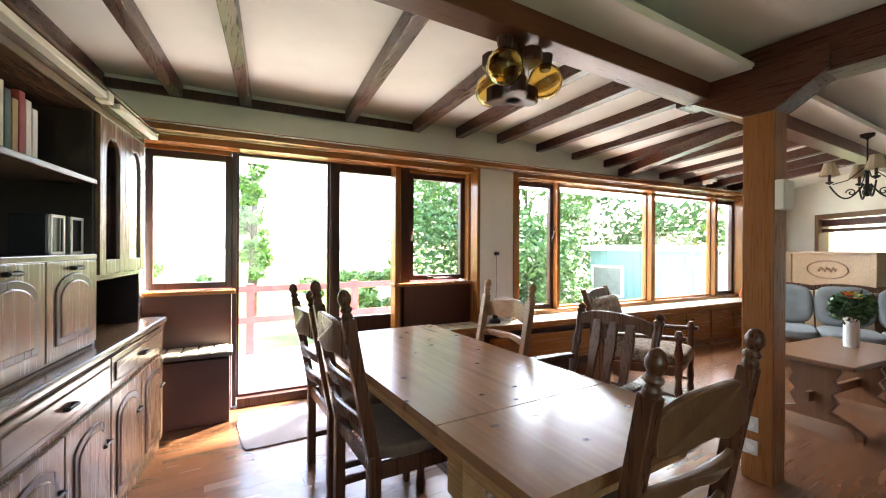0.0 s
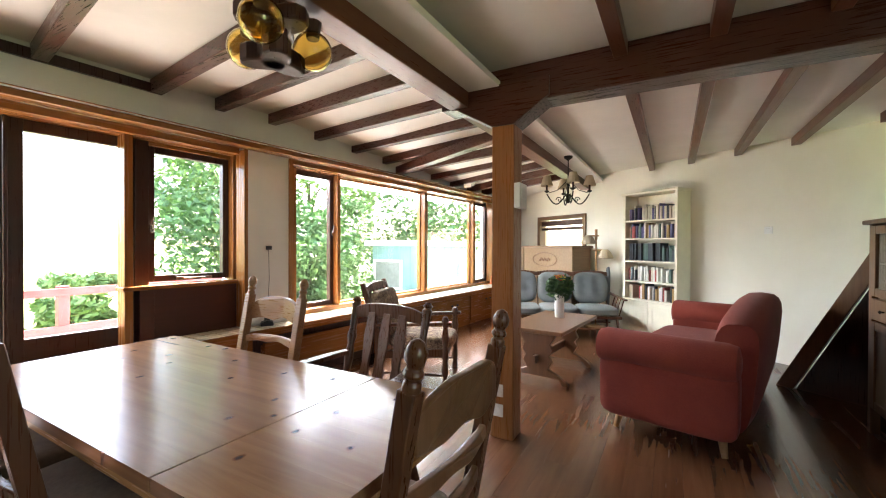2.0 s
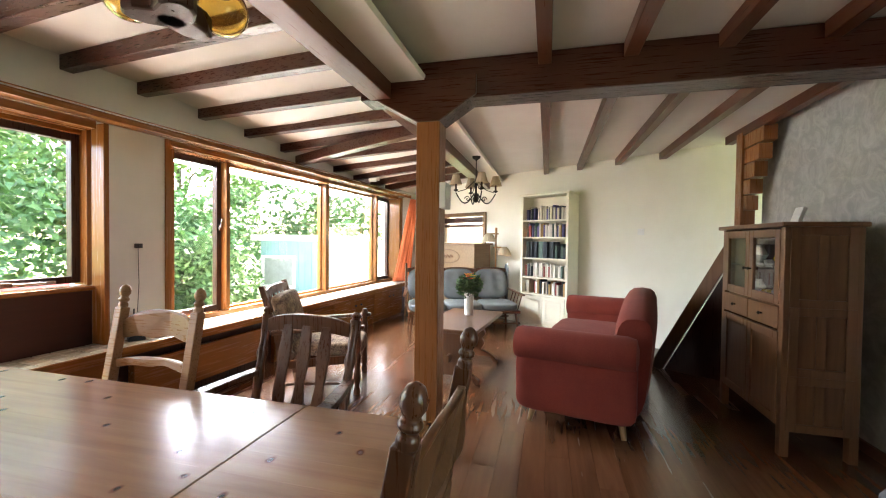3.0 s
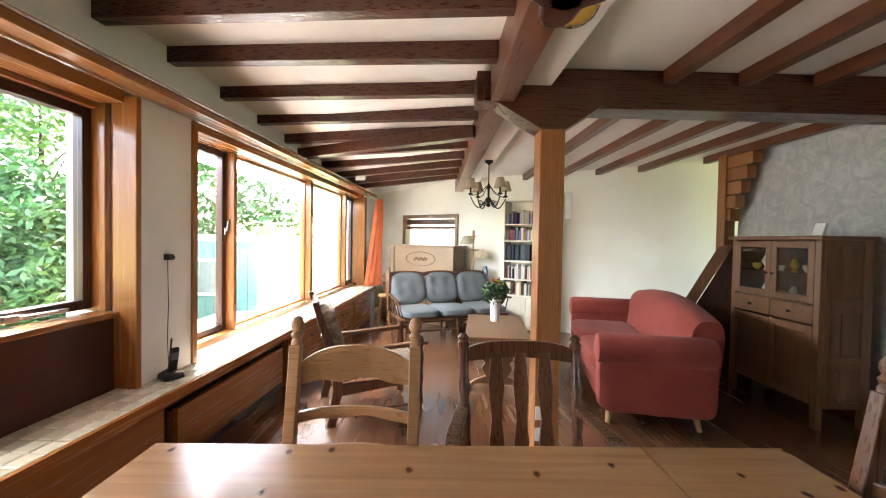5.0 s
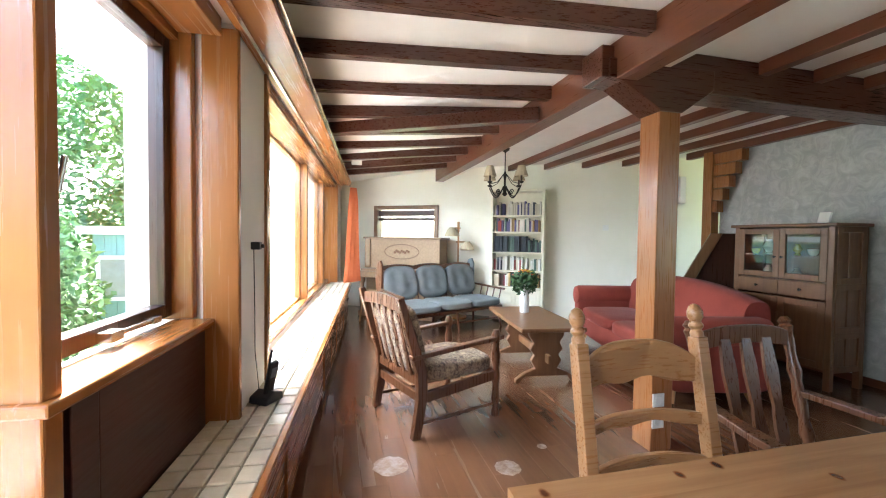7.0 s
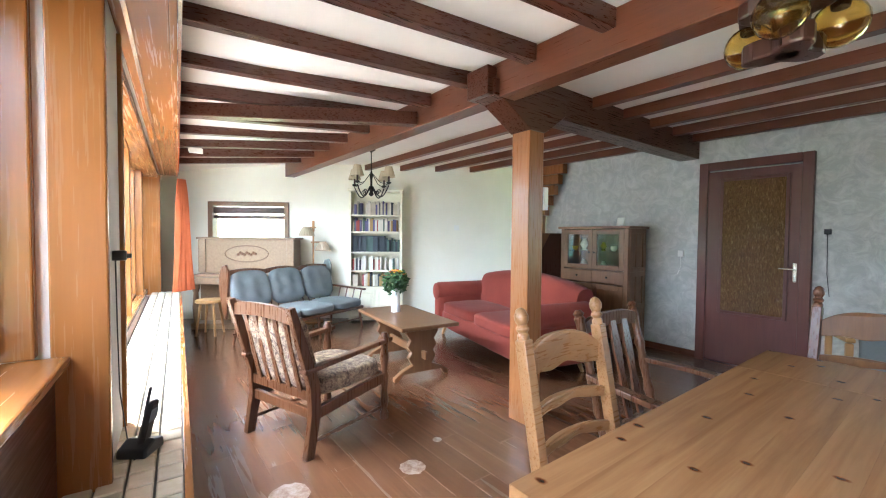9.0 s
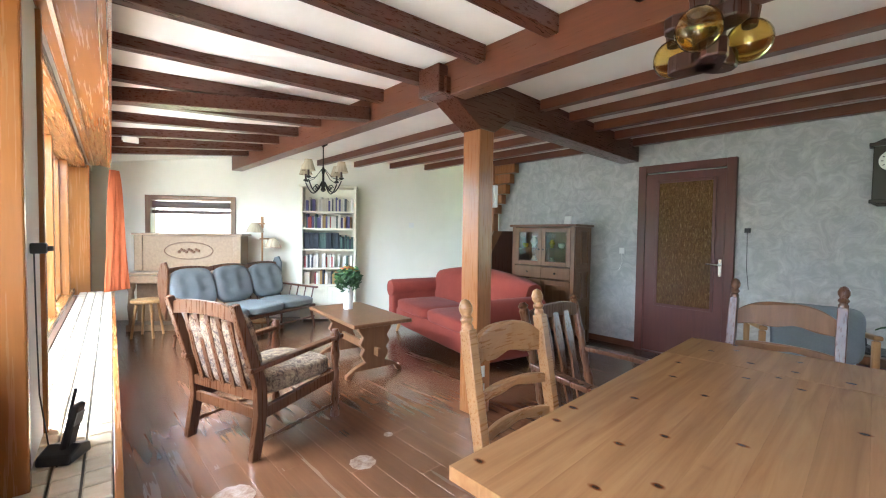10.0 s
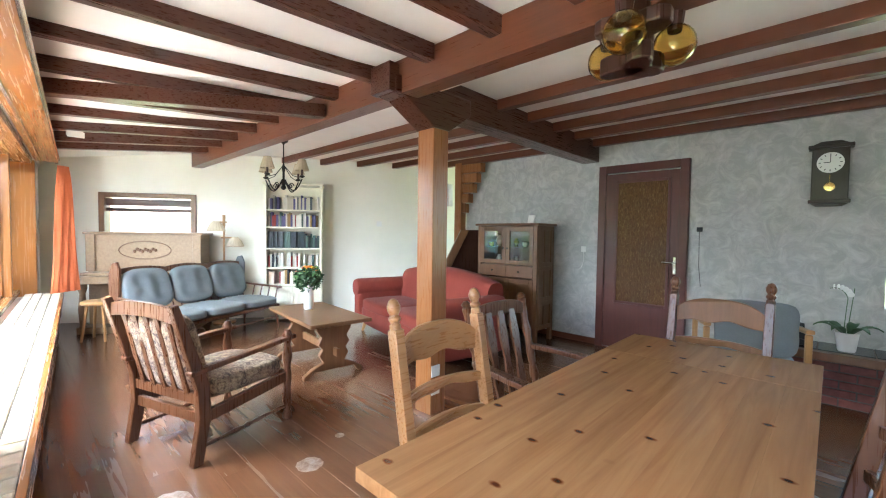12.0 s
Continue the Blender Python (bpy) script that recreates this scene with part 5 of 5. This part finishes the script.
Form().lathe([(0.085, 0), (0.085, 0.006), (0.078, 0.008)], pose(0, 0.10, 0.35, -90), 28).done("dial", M_PLASTIC, wc, 0, True)
f = Form()
for k in range(12):
    a = 2 * math.pi * k / 12
    f.bar((0.058 * math.sin(a), 0.110, 0.35 + 0.058 * math.cos(a)), (0.072 * math.sin(a), 0.110, 0.35 + 0.072 * math.cos(a)), 0.006, 0.002, (0, 1, 0))
f.bar((0, 0.112, 0.35), (0.0, 0.112, 0.41), 0.005, 0.002, (0, 1, 0)).bar((0, 0.112, 0.35), (0.042, 0.112, 0.352), 0.006, 0.002, (0, 1, 0))
f.done("hand", M_BLACK, wc)
M_BRASS = plain("brass", (0.75, 0.55, 0.22), 0.25, 1.0, 0.05)
Form().lathe([(0.036, 0), (0.036, 0.005), (0.02, 0.008)], pose(0, 0.10, 0.15, -90), 20).rod((0, 0.103, 0.15), (0, 0.103, 0.25), 0.003).done("pendulum", M_BRASS, wc, 0, True)


# ---- hearth shelf, phone and orchid ----
M_BRICK = plain("red brown brick", (0.17, 0.06, 0.05), 0.85, 0, 0.3, 14, 0.4)
hs = thing("hearth_shelf", pose(0.35, -1.1, 0), "low brick hearth with a wooden shelf and dark tiles", "hearth")
Form().box(-0.85, 0.80, 0, 0.40, 0.0, 0.34).done("core", M_GROUT, hs)
Form().box(-0.88, 0.83, 0, 0.44, 0.345, 0.41).done("shelf", M_CAB, hs, 0.006)
M_SLATE = plain("dark slate tile", (0.05, 0.055, 0.055), 0.2, 0, 0.3)
for i in range(5):
    Form().box(-0.84 + i * 0.33, -0.515 + i * 0.33, 0.02, 0.36, 0.41, 0.417).done("tile", M_SLATE, hs, 0.002)
for row in range(5):
    for i in range(9):
        x = -0.85 + i * 0.2 - (0.1 if row % 2 else 0)
        x0, x1 = max(x, -0.85), min(x + 0.19, 0.80)
        if x1 - x0 > 0.03:
            Form().box(x0, x1, 0.396, 0.408, 0.008 + row * 0.067, 0.064 + row * 0.067).done("brick", M_BRICK, hs, 0.003)
        if i < 2:
            Form().box(0.796, 0.808, 0.01 + i * 0.2, 0.2 + i * 0.2, 0.008 + row * 0.067, 0.064 + row * 0.067).done("brick", M_BRICK, hs, 0.003)


def phone(m, label):
    p = thing("cordless_phone", m, label, "phone", "cordless phones")
    f = Form().slab([(-0.055, 0), (0.055, 0), (0.05, 0.03), (0.0, 0.05), (-0.05, 0.035)], 0.10)
    f.done("base", M_BLACK, p, 0.008)
    Form().box(-0.025, 0.025, -0.012, 0.012, 0.03, 0.19, pose(0, 0, 0, -14)).done("handset", M_BLACK, p, 0.01)
    Form().rod((0.018, 0.03, 0.15), (0.018, 0.05, 0.24), 0.005).done("aerial", M_BLACK, p)
    Form().box(-0.018, 0.018, 0.012, 0.0145, 0.12, 0.165, pose(0, 0, 0, -14)).done("display", M_GREY, p)
    return p


phone(pose(0.92, -0.86, 0.417, 0, 0, -20), "black cordless phone in its base on the hearth shelf")
pp = thing("orchid", pose(0.66, -0.83, 0.417), "white potted orchid with green leaves and white flowers", "plant")
Form().lathe([(0.05, 0), (0.055, 0.01), (0.07, 0.14), (0.075, 0.15), (0.066, 0.15), (0.06, 0.12)], None, 20).done("pot", M_PLASTIC, pp, 0, True)
f = Form()
for k in range(6):
    a = k * 1.1
    pr = None
    for j in range(7):
        t = j / 6
        c = Vector((math.cos(a), math.sin(a), 0)) * (0.03 + 0.17 * t) + Vector((0, 0, 0.14 + 0.09 * math.sin(t * 2.2) - 0.03 * t))
        s = Vector((-math.sin(a), math.cos(a), 0)) * 0.035 * math.sin(math.pi * min(1, t * 0.9 + 0.08))
        v = [f.bm.verts.new(c - s), f.bm.verts.new(c + Vector((0, 0, -0.008))), f.bm.verts.new(c + s)]
        if pr:
            f.bm.faces.new((pr[0], pr[1], v[1], v[0])), f.bm.faces.new((pr[1], pr[2], v[2], v[1]))
        pr = v
lf = f.done("leaf", M_LEAF3, pp, 0, True)
lf.modifiers.new("thick", "SOLIDIFY").thickness = 0.004
f = Form().rod((0, 0, 0.14), (-0.03, 0.0, 0.50), 0.003)
st_pts = [(0.02 - 0.03 * t + 0.30 * max(0, t - 0.5) ** 1.3, 0.0, 0.14 + 0.40 * math.sin(min(1.0, t) * 1.7) - 0.05 * t) for t in [i / 14 for i in range(15)]]
f.tube(st_pts, 0.003, 6)
f.done("stem", M_LEAF3, pp)
for k in range(6):
    q = Vector(st_pts[8 + k])
    f = Form()
    for j in range(5):
        a = 2 * math.pi * j / 5
        f.pillow(-0.022, 0.022, -0.004, 0.004, 0.004, 0.045, Matrix.Translation(q) @ pose(0, 0.012, 0, 0, 0, 15 * k) @ pose(0, 0, 0, 0, 72 * j, 0), 2.2, 3)
    f.done("flower", M_PLASTIC, pp, 0, True)

before_wall = set(bpy.data.objects)
phone(pose(2.71, 3.715, LZ + 0.006, 0, 0, 150), "black cordless phone standing on the tiled ledge")
f = Form().tube([(2.77, WY - 0.028, 1.22), (2.775, WY - 0.03, 0.95), (2.76, WY - 0.035, 0.75), (2.74, WY - 0.06, LZ + 0.012), (2.69, WY - 0.12, LZ + 0.01), (2.65, WY - 0.08, LZ + 0.01)], 0.0022, 6)
tagged(f.done("cable", M_BLACK), "thin black cable hanging from the plug to the phone", "cable")
f = Form().box(2.745, 2.785, WY - 0.06, WY - 0.0205, 1.215, 1.25).box(2.757, 2.773, WY - 0.075, WY - 0.06, 1.222, 1.24)
tagged(f.done("wall_plug", M_BLACK, None, 0.004), "black plug in a socket on the white wall", "plug")
for ob in set(bpy.data.objects) - before_wall:
    if ob.parent is None:
        ob.matrix_basis = NORTH @ ob.matrix_basis
f = Form().box(1.72, 1.765, -1.1, -1.065, 1.355, 1.40).tube([(1.745, -1.085, 1.36), (1.74, -1.09, 1.0), (1.72, -1.09, 0.8)], 0.003, 6)
tagged(f.done("wall_plug", M_BLACK, None, 0.003), "black plug with thin cable on the grey wall", "plug")
f = Form().box(2.93, 2.99, -1.1, -1.085, 1.10, 1.17).tube([(2.96, -1.085, 1.11), (2.95, -1.08, 1.0), (2.99, -1.085, 0.9), (2.96, -1.085, 0.95)], 0.003, 6)
tagged(f.done("socket", M_PLASTIC, None, 0.003), "white socket with thin cable on the grey wall", "socket")
f = Form().box(-0.012, 0, -0.04, 0.04, 1.40, 1.48).box(-0.018, -0.012, -0.022, 0.022, 1.42, 1.46)
tagged(f.done("light_switch", M_PLASTIC, None, 0.003, m=pose(wall_x(-0.28), -0.28, 0, 0, 0, SLANT)), "white light switch on the cream wall", "switch")
f = Form().pillow(0.38, 1.05, 3.38, 3.94, 0.0, 0.012, None, 12, 6)
tagged(f.done("door_mat", M_MAT, None, 0, True), "grey door mat on the floor by the terrace door", "mat")


def worn_mat():
    m, nt, b = shader("worn pale spot", 0.5)
    n1 = noise_of(nt, coords(nt), 18, 5, 0.7)
    link(nt, ramp(nt, n1, [(0.4, (0.17, 0.08, 0.04)), (0.62, (0.36, 0.28, 0.23))]), b.inputs["Base Color"])
    return m


M_WORN = worn_mat()
for x, y, s, sd in ((2.83, 2.577, 0.075, 1), (2.99, 3.21, 0.10, 2), (3.0, 2.28, 0.03, 3)):
    rr = random.Random(sd)
    f = Form()
    o = [(s * rr.uniform(0.92, 1.04) * math.cos(2 * math.pi * k / 22), s * rr.uniform(0.92, 1.04) * math.sin(2 * math.pi * k / 22)) for k in range(22)]
    f.slab(o, 0.001, pose(0, 0, 0.0005, 90))
    structure(f.done("floor_wear", M_WORN, m=pose(x, y, 0)), "pale worn spot in the floor varnish", "floor")
f = Form().rod((2.10, GY - 0.05, 0.985), (2.35, GY - 0.06, 0.985), 0.008).box(2.08, 2.14, GY - 0.07, GY - 0.03, 0.97, 1.0).box(2.31, 2.36, GY - 0.07, GY - 0.03, 0.975, 0.995)
tagged(f.done("window_stay", M_CHROME, None, 0, True), "metal window stay on the casement sill", "window stay").matrix_basis = NORTH
for x, z in ((1.92, 1.38), (3.715, 1.40)):
    f = Form().box(x - 0.01, x + 0.01, GY - 0.045, GY - 0.03, z - 0.03, z + 0.03).rod((x, GY - 0.05, z), (x + 0.01, GY - 0.06, z + 0.09), 0.007)
    tagged(f.done("casement_fastener", M_CHROME, None, 0.002, True), "metal window handle on the dark frame", "fastener", "window fasteners").matrix_basis = NORTH


# small white bracket under a joist, for a curtain pole
f = Form().box(-0.012, 0.012, -0.06, 0.06, 0, 0.07).box(-0.10, 0.012, -0.06, -0.04, 0, 0.02).box(-0.10, 0.012, 0.04, 0.06, 0, 0.02).box(-0.11, -0.09, -0.06, 0.06, -0.03, 0.02)
tagged(f.done("ceiling_bracket", M_PLASTIC, None, 0.003, m=pose(5.87, 3.31, 2.16)), "small white metal bracket fixed below the ceiling joists", "bracket")


# ---- terrace and garden ----
M_DECK = wood("grey weathered decking", (0.45, 0.43, 0.42), (0.58, 0.56, 0.55), 0.7, 1, 1, 0.12)
M_RAIL = plain("red painted railing", (0.36, 0.06, 0.06), 0.5, 0, 0.2)
deck = structure(Form().box(-3.0, 7.8, 4.1, 6.2, -0.25, -0.06).done("terrace", M_DECK), "grey weathered timber terrace", "terrace")
for i in range(78):
    x = -3.0 + i * 0.14
    Form().box(x, x + 0.13, 4.1, 6.2, -0.06, -0.03).done("plank", M_DECK, deck)
rail = thing("railing", pose(0, 6.1, -0.03), "red painted timber terrace railing", "railing")
for i in range(5):
    Form().box(-1.98 + i * 1.33 - 0.045, -1.98 + i * 1.33 + 0.045, -0.045, 0.045, 0, 0.86).done("post", M_RAIL, rail, 0.004)
for z in (0.80, 0.42):
    Form().box(-3.0, 3.9, -0.065, -0.046, z - 0.04, z + 0.04).done("rail", M_RAIL, rail, 0.003)


def grass_mat():
    m, nt, b = shader("lawn", 0.9)
    v = coords(nt)
    n1 = noise_of(nt, v, 0.5, 6, 0.7)
    n2 = noise_of(nt, v, 30, 3)
    link(nt, mix(nt, 0.5, ramp(nt, n1, [(0.3, (0.10, 0.17, 0.04)), (0.7, (0.22, 0.30, 0.09))]), ramp(nt, n2, [(0.3, (0.05, 0.09, 0.02)), (0.7, (0.17, 0.22, 0.07))])), b.inputs["Base Color"])
    bump(nt, b, n2, 0.6, 0.05)
    return m


structure(Form().box(-400, 400, -400, 400, -1.0, -0.7).done("ground", grass_mat()), "green lawn and garden ground", "ground")


def bush(name, x, y, z0, h, rx, ry, n, size, mat, seed, label, trunk=True, taper=0.0):
    rr = random.Random(seed)
    t = thing(name, pose(x, y, z0), label, "tree" if trunk else "hedge")
    if trunk:
        f = Form().rod((0, 0, 0), (0.1, 0.05, h * 0.75), 0.16, 0.05, 10)
        for k in range(7):
            a, zz = rr.uniform(0, 6.3), h * rr.uniform(0.25, 0.7)
            f.rod((0.05, 0.02, zz), (rx * 0.7 * math.cos(a), ry * 0.7 * math.sin(a), zz + h * 0.18), 0.05, 0.015, 7)
        f.done("trunk", M_BARK, t, 0, True)
    clumps = []
    for _ in range(max(14, n // 180)):
        zz = rr.uniform(0.02 if not trunk else 0.18, 1.0)
        k = (1 - taper * zz) * (0.75 + 0.25 * math.sin(zz * math.pi))
        a, q = rr.uniform(0, 6.3), rr.uniform(0.2, 1.0) ** 0.5
        clumps.append((Vector((rx * k * q * math.cos(a), ry * k * q * math.sin(a), h * zz)), rr.uniform(0.25, 0.5) * min(rx, ry, h * 0.4) * (1 - 0.5 * taper * zz)))
    vs, fs = [], []
    for _ in range(n):
        c, cr = rr.choice(clumps)
        d = Vector((rr.gauss(0, 1), rr.gauss(0, 1), rr.gauss(0, 0.8))).normalized() * cr * rr.uniform(0.6, 1.1)
        p = c + d
        a = Vector((rr.uniform(-1, 1), rr.uniform(-1, 1), rr.uniform(-0.9, 0.3))).normalized()
        s = a.cross(Vector((rr.uniform(-1, 1), rr.uniform(-1, 1), rr.uniform(-1, 1)))).normalized()
        k = size * rr.uniform(0.6, 1.3)
        i = len(vs)
        vs += [p - a * k, p + s * k * 0.42, p + a * k, p - s * k * 0.42]
        fs.append((i, i + 1, i + 2, i + 3))
    me = bpy.data.meshes.new("leaves")
    me.from_pydata([tuple(v) for v in vs], [], fs)
    me.materials.append(mat)
    ob = new("leaves", me)
    ob.parent = t
    tagged(ob, kind="stuff")
    return t


hd = "dense green leafy hedge beyond the terrace"
tr = "green leafy garden tree with branching trunk"
bush("hedge", 7.1, 7.6, -0.7, 2.5, 1.0, 0.8, 6000, 0.08, M_LEAF1, 41, hd, False)
bush("hedge", 6.9, 8.5, -0.7, 2.6, 1.1, 0.9, 7000, 0.085, M_LEAF1, 21, hd, False)
bush("hedge", 4.2, 10.2, -0.7, 1.3, 1.3, 0.8, 4000, 0.085, M_LEAF2, 22, hd, False)
bush("hedge", 8.6, 9.4, -0.7, 3.4, 1.8, 1.0, 7000, 0.09, M_LEAF1, 23, hd, False)
bush("tree", 7.6, 11.5, -0.7, 6.5, 2.2, 1.8, 9000, 0.12, M_LEAF1, 24, tr)
bush("tree", 9.6, 15.0, -0.7, 7.0, 2.4, 2.0, 8000, 0.13, M_LEAF2, 25, tr)
bush("tree", 11.0, 12.5, -0.7, 6.0, 2.4, 2.0, 8000, 0.13, M_LEAF2, 26, tr)
bush("tree", 15.5, 10.0, -0.7, 7.0, 2.6, 2.6, 8000, 0.14, M_LEAF1, 27, tr)
bush("conifer", 1.4, 13.0, -0.7, 6.2, 0.5, 0.5, 8000, 0.09, M_LEAF2, 28, "tall narrow green conifer in the garden", True, 0.55)
bush("hedge", -1.6, 13.5, -0.7, 1.6, 2.6, 0.8, 5000, 0.09, M_LEAF2, 29, hd, False)
bush("hedge", 3.2, 10.6, -0.7, 1.3, 1.0, 0.7, 3000, 0.08, M_LEAF2, 32, hd, False)

# garden shed
M_SHEDPANE = plain("reflecting shed pane", (0.30, 0.33, 0.30), 0.1)
M_SHED = wood("teal painted boards", (0.16, 0.32, 0.31), (0.24, 0.42, 0.40), 0.6, 2)
sh = thing("shed", pose(8.6, 5.9, -0.7), "teal painted garden shed with white roof edge and windows", "shed")
for i in range(17):
    Form().box(i * 0.18, i * 0.18 + 0.172, 0.0, 0.02, 0.0, 1.95).done("board", M_SHED, sh)
for i in range(9):
    Form().box(0.0, 0.02, 0.02 + i * 0.17, 0.02 + i * 0.17 + 0.162, 0.0, 1.95).done("board", M_SHED, sh)
Form().box(0.03, 3.05, 0.03, 1.55, 0, 1.95).done("body", M_SHED, sh)
Form().box(-0.15, 3.2, -0.15, 1.7, 1.95, 2.08).done("roof", M_PLASTIC, sh, 0.006)
for x in (0.5, 1.9):
    frame_bars(Form(), x, x + 0.8, 0.85, 1.6, -0.03, 0.0, 0.06).done("window_frame", M_PLASTIC, sh)
    Form().box(x + 0.05, x + 0.75, -0.012, -0.008, 0.9, 1.55).done("window_pane", M_SHEDPANE, sh)
frame_bars(Form(), 0.6, 1.5, 0.85, 1.6, -0.03, 0.0, 0.06).done("window_frame", M_PLASTIC, sh, 0, False, pose(0, 0, 0, 0, 0, 90) @ Matrix.Diagonal((1, -1, 1, 1)) @ pose(0, 0.0, 0))
Form().box(-0.004, -0.001, 0.65, 1.45, 0.9, 1.55).done("window_pane", M_SHEDPANE, sh)


# ---- pieces of the ledge, bench and floor ----
def shared_piece(name, w, d, h, mat, bev):
    f = Form().box(0, w, 0, d, 0, h)
    bmesh.ops.bevel(f.bm, geom=[e for e in f.bm.edges if min(v.co.z for v in e.verts) > h / 2], offset=bev, segments=1, affect="EDGES")
    me = bpy.data.meshes.new(name)
    f.bm.to_mesh(me)
    f.bm.free()
    me.materials.append(mat)
    return me


tile = shared_piece("tile", 0.088, 0.070, 0.016, M_TILE, 0.004)
rt = random.Random(7)
for i in range(60):
    for j in range(4):
        o = new("tile", tile)
        o.matrix_basis = pose(1.706 + i * 0.0965, LY + 0.015 + j * 0.0775, LZ - 0.012 + rt.uniform(-0.0006, 0.0006))
        o.parent = ledge
for i in range(6):
    for j in range(3):
        o = new("tile", tile)
        o.matrix_basis = pose(0.0 + i * 0.1, 0.006 + j * 0.082, 0.515)
        o.parent = bench
floor_ob = bpy.data.objects["floor"]
plank = shared_piece("plank", 1.1994, 0.1396, 0.012, M_FLOOR, 0.0004)
for j in range(37):
    y = -1.1 + j * 0.14
    x = -0.6 - (j * 0.47) % 1.2
    while x < wall_x(y) + 0.1:
        if x > -1.7:
            o = new("plank", plank)
            o.matrix_basis = pose(x, y, -0.012)
            o.parent = floor_ob
        x += 1.2
